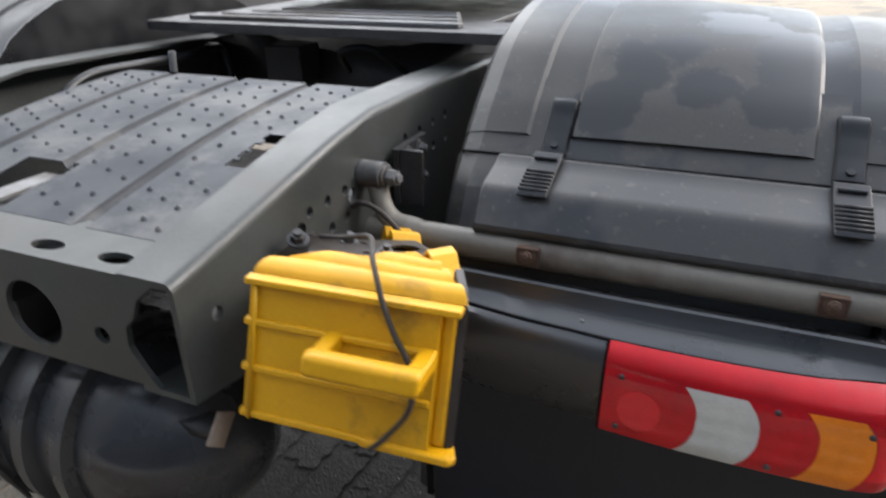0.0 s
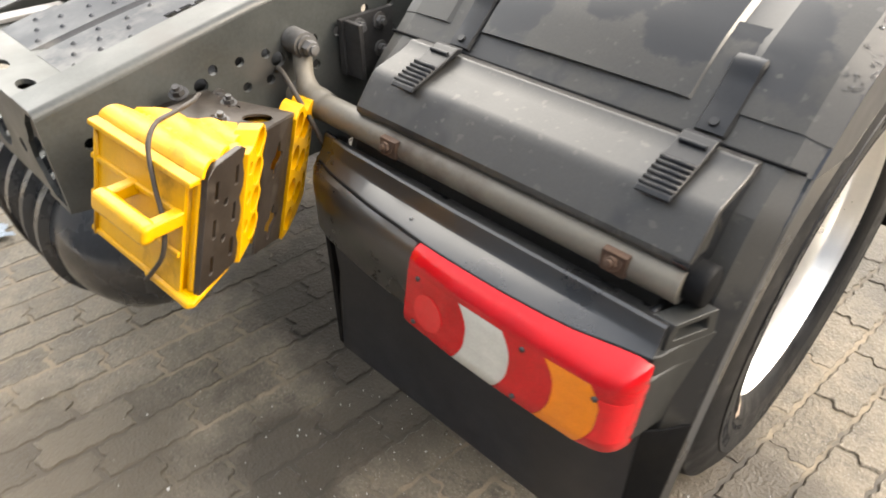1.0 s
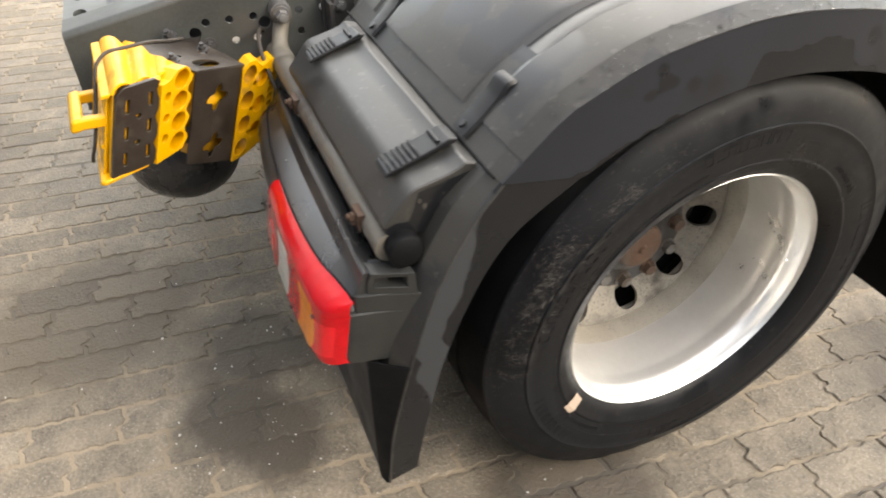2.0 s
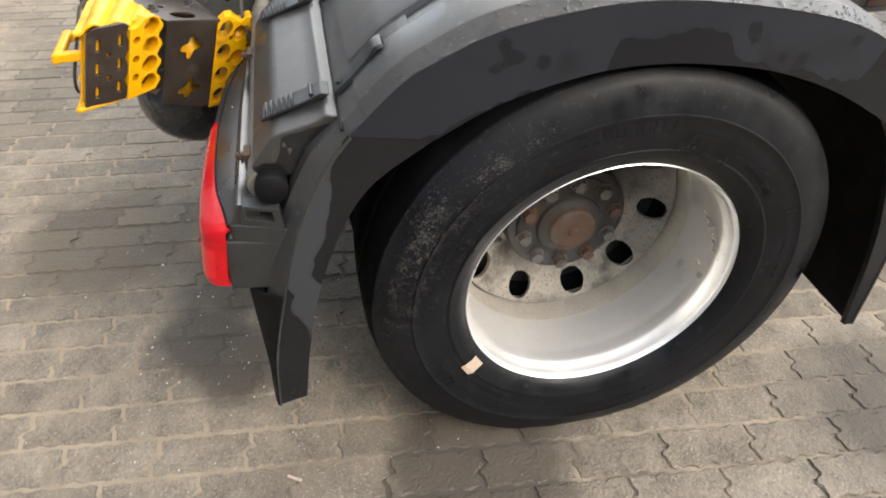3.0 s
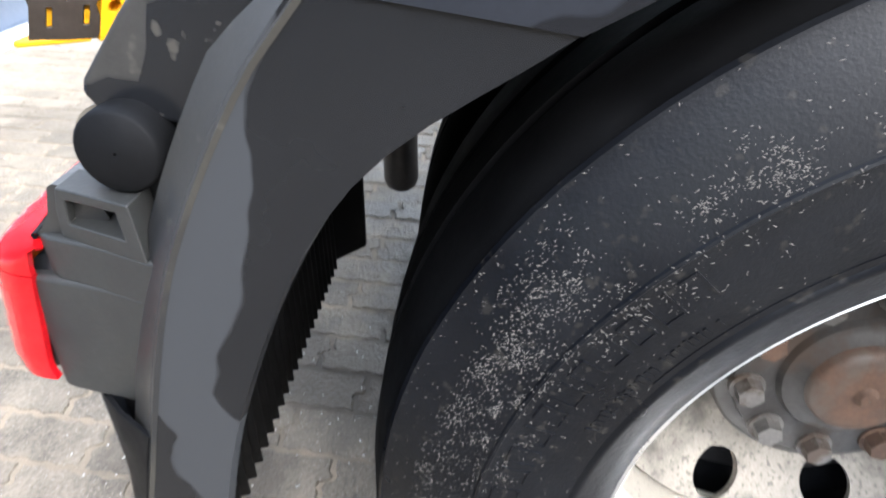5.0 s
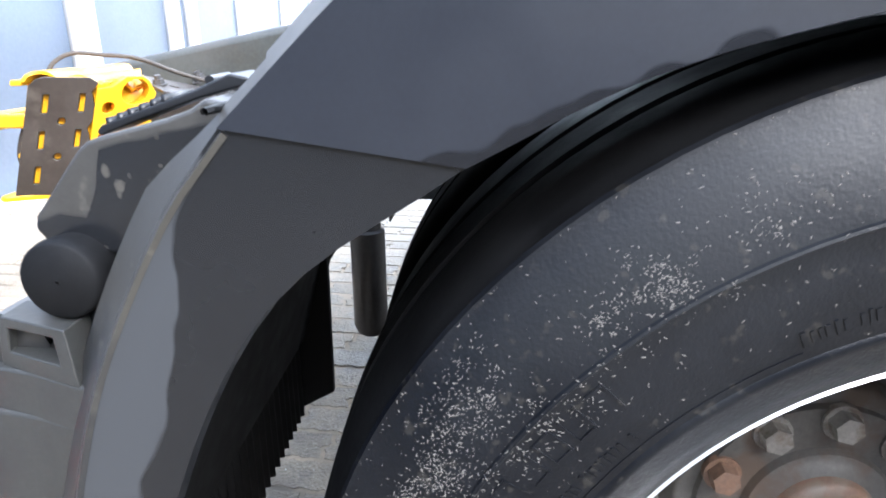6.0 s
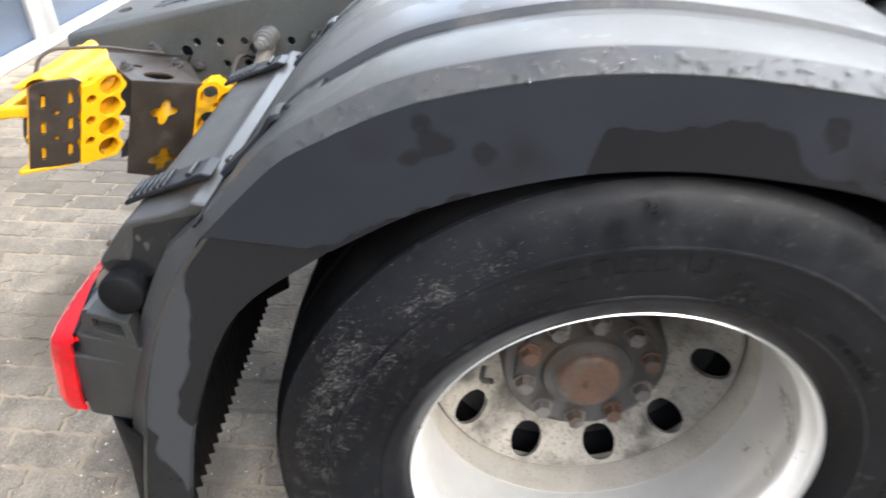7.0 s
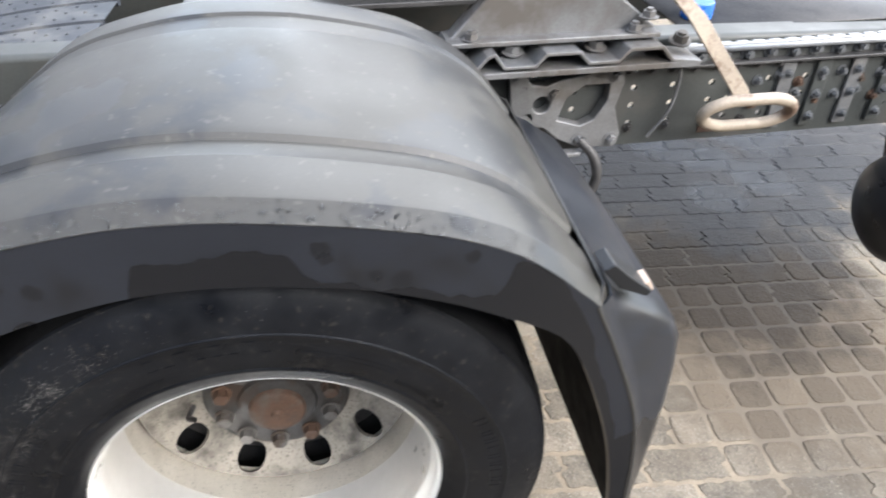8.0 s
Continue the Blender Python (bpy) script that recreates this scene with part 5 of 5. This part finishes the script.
# ridged top of parallel tubes
rows = []
for i in range(15):
    s = i / 14
    p, q = A.lerp(B, s), D.lerp(C, s)
    row = []
    for j in range(41):
        w = j / 40
        pos = p.lerp(q, w)
        d = (pos - p).length
        row.append(lean(pos.x, pos.y, Z1 + 0.015 * abs(math.sin(math.pi * d / 0.046)) ** 0.55 - 0.15 * d))
    rows.append(row)
part("ridged_top", grid(rows), YELLOW, chock, smooth=False, thick=0.004)
part("base_lip", quad_box([B + Vector((0.008, -0.002)), B + Vector((0.002, -0.012)), A.lerp(B, 0.6) + Vector((0, -0.012)), (-0.50, -0.955), (-0.468, -0.94)], Z0 - 0.002, Z0 + 0.007), YELLOW, chock, bevel=0.003)
hz = Z0 + 0.108
part("handle_bar", quad_box([(-0.602, -1.076), (-0.455, -1.056), (-0.452, -1.078), (-0.599, -1.098)], hz - 0.013, hz + 0.013), YELLOW, chock, bevel=0.008)
for x0 in (-0.598, -0.478):
    y0 = -1.035 + (x0 + 0.598) * 0.13
    part("handle_arm", quad_box([(x0, y0), (x0 + 0.022, y0), (x0 + 0.024, y0 - 0.055), (x0 + 0.002, y0 - 0.055)], hz - 0.009, hz + 0.011), YELLOW, chock, bevel=0.004)
along = Vector((-1.0, -0.13, 0)).normalized()
base_dir = (Vector((-0.485, -0.937)) - Vector((-0.445, -1.012))).normalized()
L = 0.088


def web_put(p, d):
    q = Vector((-0.482, -0.932)).lerp(Vector((-0.534, -0.876)), p[0] / 0.0764)
    x, y, z = lean(q.x, q.y, p[1])
    return (x + 0.73 * (0.014 - d), y + 0.68 * (0.014 - d), z)


# end web of the chock, a scalloped plate with large and small round openings
web = [(-0.006, Z0 - 0.001)] + [(0.066 + 0.006 * math.cos(2 * math.pi * (k / 18 * 4 - 0.5)), Z0 + 0.001 + 0.160 * k / 18) for k in range(19)] + [(0.05, Z1 + 0.001), (0.03, Z1 + 0.001), (0.012, Z1 - 0.012), (-0.006, Z1 - 0.014)]
openings = [circle(0.043, Z0 + 0.0235 + 0.041 * k, 0.0178, 20) for k in range(4)] + [circle(0.0105, Z0 + 0.044 + 0.041 * k, 0.0082, 12) for k in range(3)]
part("end_web", plate_with_holes(web, openings, web_put, 0.036), YELLOW, chock, bevel=0.001)


def grip_put(p, d):
    q = Vector((-0.441, -1.010)) + base_dir * p[0]
    return lean(q.x + 0.88 * d, q.y + 0.47 * d, p[1])


slots = []
for c in (0.024, 0.068):
    for r in range(3):
        z = Z0 + 0.035 + r * 0.05
        slots.append([(c - 0.0035, z - 0.013), (c + 0.0035, z - 0.013), (c + 0.0035, z + 0.012), (c - 0.0035, z + 0.012)])
for r in range(2):
    slots.append(circle(0.046, Z0 + 0.06 + r * 0.05, 0.005, 10))
edge = [(0.0, Z0 + 0.003), (L - 0.006, Z0 + 0.003)]
for k in range(13):
    z = Z0 + 0.008 + (Z1 - Z0 - 0.014) * k / 12
    edge.append((L - 0.004 + 0.005 * math.sin(k * 1.6), z))
edge += [(0.074, Z1 + 0.002), (0.018, Z1 + 0.004), (0.009, Z1 + 0.001), (0.002, Z1 - 0.007)]
part("grip_block", quad_box([(-0.459, -1.014), (-0.440, -1.011), (-0.486, -0.928), (-0.505, -0.932)], Z0 + 0.006, Z1 - 0.004), YELLOW, chock, bevel=0.006)
grip = part("grip_plate", plate_with_holes(edge, slots, grip_put, 0.011), HOLDER, chock, "dark stained grip plate with slots", bevel=0.0022)

def settle(p):
    """Turns the chock slightly in its holder."""
    t = min(1.2, max(0.0, (p.x + 0.711) / 0.28))
    return Vector((p.x + 0.006 - 0.012 * t, p.y + 0.003 - 0.024 * t, p.z + 0.003 * t))


for piece in chock.children:
    for v in piece.data.vertices:
        v.co = settle(v.co)

second = tagged(new("wheel_chock"), "yellow plastic wheel chock wedged behind the holder", "wheel chock", "wheel chocks on the frame")
second.location = (-0.63, -0.72, 0.66)
part("core", quad_box([(-0.715, -0.72), (-0.672, -0.70), (-0.66, -0.735), (-0.70, -0.755)], 0.65, 0.80), YELLOW, second)
E = Vector((-0.614, -0.766))
F = Vector((-0.59, 0.81))


def ladder_put(p, d):
    q = E + F * p[0]
    x, y, z = lean(q.x + 0.008, q.y, p[1])
    return tuple(Vector((x, y, z)) + along * d)


# end web with two ranks of round openings and a ladder of slots
rim_line = [(-0.006, 0.625), (0.03, 0.622)] + [(0.066, 0.628), (0.104, 0.646), (0.106, 0.80), (0.088, 0.822)] + [(0.076, 0.824), (0.066, 0.819), (0.056, 0.817), (0.046, 0.824), (0.03, 0.838), (0.012, 0.84), (-0.006, 0.83)]
rounds = [circle(0.018, z, 0.0192, 18) for z in (0.649, 0.702, 0.757, 0.812)] + [circle(0.058, z, 0.0186, 18) for z in (0.675, 0.733, 0.791)] + [circle(0.035, z, 0.0055, 10) for z in (0.677, 0.7305, 0.787)]
rungs = [[(0.0835, z), (0.0985, z + 0.002), (0.0985, z + 0.012), (0.0835, z + 0.010)] for z in (0.716 + 0.0155 * k for k in range(5))]
braces = [[(0.0835, 0.662), (0.0985, 0.662), (0.0985, 0.682)], [(0.0835, 0.668), (0.0965, 0.686), (0.0835, 0.703)]]
part("end_web", plate_with_holes(rim_line, rounds + rungs + braces, ladder_put, 0.045), YELLOW, second)
part("end_plate", quad_box([tuple(E + F * 0.107), tuple(E + F * 0.112), tuple(E + F * 0.112 + Vector((-0.045, -0.006))), tuple(E + F * 0.107 + Vector((-0.045, -0.006)))], 0.645, 0.80), HOLDER, second)

# holder of bent sheet between the chocks
CORNERS = [Vector(c) for c in ((-0.66, -0.955, 0.893), (-0.533, -0.833, 0.8735), (-0.616, -0.732, 0.8365), (-0.755, -0.80, 0.848))]


def top_put(p, d):
    q = CORNERS[0].lerp(CORNERS[1], p[0]).lerp(CORNERS[3].lerp(CORNERS[2], p[0]), p[1])
    return (q.x, q.y, q.z - d)


holder = part("chock_holder", plate_with_holes([(0, 0), (1.0, 0.0), (1.0, 1.0), (0.82, 1.0), (0.0, 0.95)],
              [circle(0.80, 0.45, 0.13, 16, 0.2), circle(0.48, 0.3, 0.05, 10, 0.06), circle(0.45, 0.72, 0.06, 12, 0.07)], top_put, 0.004), HOLDER, truck, "brown stained steel chock holder")
for u, v in ((0.35, 0.8), (0.6, 0.12)):
    part("bolt", hex_bolt(top_put((u, v), 0), (0.2, 0, 1), 0.009, 0.007), DARK_STEEL, holder)


def face_put(p, d):
    q = Vector((-0.532, -0.878)).lerp(Vector((-0.614, -0.766)), p[0])
    x, y, z = lean(q.x, q.y, p[1])
    return (x - 0.8 * d, y - 0.6 * d, z)


def clover(u, z):
    pts = []
    for i in range(24):
        a = 2 * math.pi * i / 24
        r = 0.021 + 0.007 * math.cos(4 * a + 0.6)
        pts.append((u + r * math.cos(a) / 0.128, z + r * math.sin(a)))
    return pts


part("holder_face", plate_with_holes([(0.0, 0.68), (0.96, 0.625), (1.0, 0.64), (1.0, 0.825), (0.97, 0.835), (0.0, 0.872)], [clover(0.48, 0.795), clover(0.50, 0.692)], face_put, 0.004), HOLDER, holder)
part("holder_core", quad_box([(-0.565, -0.905), (-0.64, -0.80), (-0.74, -0.80), (-0.70, -0.93)], 0.70, 0.72), DARK_STEEL, holder)
part("yellow_insert", quad_box([(-0.585, -0.845), (-0.622, -0.795), (-0.66, -0.82), (-0.63, -0.88)], 0.66, 0.84), YELLOW, second)
part("holder_arm", box(-0.765, -0.66, -0.90, -0.80, 0.845, 0.852), HOLDER, holder)
part("bolt", hex_bolt((-0.735, -0.86, 0.872), (0.3, -0.3, 1), 0.011), DARK_STEEL, holder)
tie = hose([settle(Vector(p)) for p in ((-0.72, -0.84, 0.872), (-0.66, -0.868, 0.893), (-0.60, -0.893, 0.916), (-0.572, -0.93, 0.922), (-0.552, -0.962, 0.925), (-0.535, -0.982, 0.913), (-0.525, -0.99, 0.893), (-0.507, -0.998, 0.861), (-0.483, -1.006, 0.827), (-0.478, -1.02, 0.786), (-0.503, -1.036, 0.75), (-0.523, -1.043, 0.73))], 0.0034, 8)
thing("tie_cable", tie, CABLE, "worn dark cable tied round the yellow chock", "cable", smooth=True)

# ---- pavers: interlocking, laid in staggered rows ----
PL, PW, PT = 0.224, 0.1105, 0.05


def paver_outline(near=True):
    """Long sides with small waves, short sides with one deep S."""
    hl, hw = PL / 2 - 0.0045, PW / 2 - 0.0045
    if near:
        long_side = [(i / 16, 0.0032 * math.sin(2 * math.pi * 4 * i / 16 + 0.6) * (1 if 0 < i < 16 else 0)) for i in range(16)]
        short_side = [(0.0, 0.0), (0.12, 0.002), (0.26, 0.004), (0.37, 0.012), (0.47, 0.008), (0.53, -0.008), (0.63, -0.012), (0.74, -0.004), (0.88, -0.002)]
    else:
        long_side = [(0.0, 0.0), (0.25, 0.003), (0.5, -0.003), (0.75, 0.002)]
        short_side = [(0.0, 0.0), (0.3, 0.002), (0.42, 0.012), (0.58, -0.012), (0.7, -0.002)]
    pts = [(-hw + o, -hl + 2 * hl * t) for t, o in long_side]
    pts += [(-hw + 2 * hw * t, hl + o) for t, o in short_side]
    pts += [(hw + o, hl - 2 * hl * t) for t, o in [(t, -o) for t, o in long_side]]
    pts += [(hw - 2 * hw * t, -hl - o) for t, o in short_side]
    return pts


def paver_into(verts, faces, cx, cy, ang, h, tx, ty, rnd, near=True):
    out = paver_outline(near)
    n = len(out)
    base = len(verts)
    ca, sa = math.cos(ang), math.sin(ang)
    for shrink, z in ((1.0, -PT), (1.0, -0.0045), (0.965, 0.0)):
        for u, v in out:
            ju, jv = (rnd.uniform(-0.0018, 0.0018), rnd.uniform(-0.0018, 0.0018)) if z > -0.01 else (0, 0)
            uu, vv = u * (shrink if shrink == 1 else 0.93) + ju, v * (shrink if shrink == 1 else 0.968) + jv
            verts.append((cx + uu * ca - vv * sa, cy + uu * sa + vv * ca, z + h + tx * u + ty * v))
    for k in (0, 1):
        for i in range(n):
            j = (i + 1) % n
            faces.append((base + k * n + i, base + k * n + j, base + (k + 1) * n + j, base + (k + 1) * n + i))
    faces.append(tuple(base + 2 * n + i for i in range(n)))


LAY = radians(-5.7)
rnd = random.Random(5)
meshes = []
for k in range(6):
    vs, fs = [], []
    paver_into(vs, fs, 0, 0, 0, 0, 0, 0, rnd)
    me = bpy.data.meshes.new("paver")
    me.from_pydata(vs, [], fs)
    me.materials.append(PAVER)
    meshes.append(me)
far_v, far_f = [], []


def split_paver(verts, faces, cx, cy, ang, h, rnd):
    """A worn paver broken into two rounded squares."""
    ca, sa = math.cos(ang), math.sin(ang)
    for part_ in (-1, 1):
        base, mid = len(verts), part_ * PL / 4
        hu, hv = PW / 2 - 0.0045, PL / 4 - 0.0045
        ring = []
        for i in range(20):
            a = 2 * math.pi * (i + 0.5) / 20
            c, s_ = math.cos(a), math.sin(a)
            ring.append((hu * math.copysign(abs(c) ** 0.34, c), hv * math.copysign(abs(s_) ** 0.34, s_)))
        for shrink, z in ((1.0, -PT), (1.0, -0.005), (0.96, -0.0012), (0.86, 0.0)):
            for u, v in ring:
                uu, vv = u * shrink + rnd.uniform(-0.0012, 0.0012), mid + v * shrink + rnd.uniform(-0.0012, 0.0012)
                verts.append((cx + uu * ca - vv * sa, cy + uu * sa + vv * ca, z + h))
        for k in range(3):
            for i in range(20):
                j = (i + 1) % 20
                faces.append((base + k * 20 + i, base + k * 20 + j, base + (k + 1) * 20 + j, base + (k + 1) * 20 + i))
        faces.append(tuple(base + 60 + i for i in range(20)))


count = 0
for i in range(-70, 76):
    for j in range(-26, 34):
        u, v = i * PW + 0.0505, (j + (0.5 if i % 2 else 0.0)) * PL - 0.03
        x, y = u * math.cos(LAY) - v * math.sin(LAY), u * math.sin(LAY) + v * math.cos(LAY)
        if not (-7.0 < x < 7.9 and WALL_Y + 0.1 < y < 6.5):
            continue
        h, tx, ty = rnd.uniform(-0.0035, 0.0), rnd.uniform(-0.016, 0.016), rnd.uniform(-0.01, 0.01)
        if count < 300 and -0.95 < x < 0.55 and -1.75 < y < 0.5 and not (-0.45 < x < 0.05 and -0.3 < y):
            ob = new("paver", meshes[(i * 5 + j) % 6])
            ob.matrix_basis = Matrix.Translation((x, y, h)) @ pose(0, 0, 0, math.degrees(ty), math.degrees(-tx), math.degrees(LAY))
            ob.parent = ground
            count += 1
        elif ((x + 0.48) / 0.42) ** 2 + ((y - 1.4) / 0.42) ** 2 < 1 or ((x + 1.0) / 0.25) ** 2 + ((y - 1.95) / 0.3) ** 2 < 1:
            split_paver(far_v, far_f, x, y, LAY, h, rnd)
        else:
            paver_into(far_v, far_f, x, y, LAY, h, tx, ty, rnd, -1.6 < x < 1.3 and -2.0 < y < 2.0)
me = bpy.data.meshes.new("paving")
me.from_pydata(far_v, [], far_f)
me.materials.append(PAVER_FAR)
paving = new("paving", me)
paving.parent = ground
tagged(paving, "interlocking concrete pavers with sandy joints", kind="stuff")

# ---- litter on the ground ----
rnd = random.Random(11)
bm = bmesh.new()
for k in range(300):
    if k % 3:
        x, y = rnd.gauss(-0.4, 0.3), rnd.gauss(-0.75, 0.3)
    else:
        x, y = rnd.uniform(-2.5, 1.2), rnd.uniform(-2.3, 1.2)
    r = rnd.uniform(0.0012, 0.0034) * (1.6 if k % 17 == 0 else 1)
    p = [bm.verts.new((x + r * rnd.uniform(-1, 1), y + r * rnd.uniform(-1, 1), z)) for z in (0.0, 0.001, 0.004, 0.003)]
    q = bm.verts.new((x + 0.6 * r, y - 0.7 * r, 0.002))
    for f in ((0, 1, 2), (0, 2, 3), (1, 2, 4), (2, 3, 4), (0, 1, 4), (0, 3, 4)):
        bm.faces.new([(p + [q])[i] for i in f])
thing("grit", bm, GRIT, "scattered pale salt grains on the wet pavers", "grit", kind="stuff")
rows = []
for i in range(9):
    rows.append([(-2.14 + 0.09 * i / 8 + 0.02 * (j - 2) / 4, -1.18 + 0.17 * j / 6 + 0.01 * math.sin(i), 0.006 + 0.016 * abs(math.sin(i * 1.3 + j * 0.9))) for j in range(7)])
thing("paper_scrap", grid(rows), WHITE_PAPER, "crumpled pale blue paper on the pavers", "paper")
thing("paper_stub", cylinder((0.068, -0.722, 0.006), (0.086, -0.692, 0.006), 0.004, 10), STICKER, "pale stub lying on a paver", "stub", smooth=True)

# stacks of stone beyond the end of the wall
for x, y, h in ((-14.0, -3.5, 1.3), (-14.4, -2.55, 1.15), (-13.8, -1.7, 1.25)):
    stack = empty_thing("stone_stack", (x, y, 0.0), "pallet stack of pale stone blocks", "stone stack", "stacks beyond the wall")
    for k in range(int(h / 0.2)):
        for j in range(3):
            part("block", box(x - 0.35, x + 0.35, y - 0.4 + j * 0.27, y - 0.14 + j * 0.27, k * 0.2, k * 0.2 + 0.19), BRICK if (k + j) % 4 else WALL_RIB, stack, bevel=0.01)

# drops of water on the mudguard's shoulder, dried mud on the tyre
rnd = random.Random(21)
pts = resample(smooth_path([(0, y, z) for y, z in CREASE[5:19]], 5), 200)


def drop(bm, at, nrm, r, flat, n=7):
    at, nrm = Vector(at), Vector(nrm).normalized()
    a = nrm.orthogonal().normalized()
    b = nrm.cross(a)
    rings = [[at + rr * r * (math.cos(2 * math.pi * i / n) * a + math.sin(2 * math.pi * i / n) * b) + nrm * flat * r * hh for i in range(n)] for rr, hh in ((1.0, 0.0), (0.85, 0.55), (0.45, 0.92))]
    vs = [[bm.verts.new(p) for p in ring] for ring in rings]
    for u, v in zip(vs, vs[1:]):
        for i in range(n):
            bm.faces.new((u[i], u[(i + 1) % n], v[(i + 1) % n], v[i]))
    bm.faces.new(vs[-1])


bm = bmesh.new()
for k in range(300):
    i = rnd.randrange(18, 175)
    p, nrm = pts[i], outward(pts, i)
    w = rnd.random() ** 1.6
    x = 0.0925 - 0.031 * w
    lift = 0.0125 * (0.093 - x) / 0.032 + lean_up(x, p.y)
    drop(bm, (x, p.y + nrm.y * lift, p.z + nrm.z * lift), (0.35, nrm.y, nrm.z), rnd.uniform(0.0012, 0.0042), 0.5)
tagged(part("rain_water", bm, WATER, guard, "clear drops of rain water", smooth=True), kind="stuff")
bm = bmesh.new()
SKIN_R, SKIN_X = [r for x, r in TYRE_PROFILE[6:18]], [x for x, r in TYRE_PROFILE[6:18]]
clusters = [(rnd.gauss(radians(155), radians(14)), rnd.triangular(0.375, 0.466, 0.435), rnd.uniform(0.003, 0.012)) for k in range(120)]
for k in range(3600):
    ca, cr, cs = clusters[int(120 * rnd.random() ** 1.6)]
    if k % 5 == 0:
        ca, cr, cs = rnd.gauss(2.5, 0.45), rnd.uniform(0.36, 0.468), 0.03
    a = ca + rnd.gauss(0, cs) / 0.42
    r = min(0.484, max(0.345, cr + 0.008 + rnd.gauss(0, cs * 0.8)))
    x = np.interp(r, SKIN_R, SKIN_X)
    y, z = r * math.cos(a), HUB_Z + r * math.sin(a)
    size, turned, long_ = rnd.uniform(0.0002, 0.00055), rnd.uniform(0, math.pi), rnd.uniform(1.0, 4.5)
    first = len(bm.verts)
    drop(bm, (x - 0.0001, y, z), (1, 0, 0), size, 0.5, 5)
    bm.verts.ensure_lookup_table()
    for v in bm.verts[first:]:
        u = (v.co.y - y) * math.cos(turned) + (v.co.z - z) * math.sin(turned)
        v.co.y += u * (long_ - 1) * math.cos(turned)
        v.co.z += u * (long_ - 1) * math.sin(turned)
tagged(part("dried_mud", bm, MUD, wheel, "specks of dried mud", smooth=True), kind="stuff")
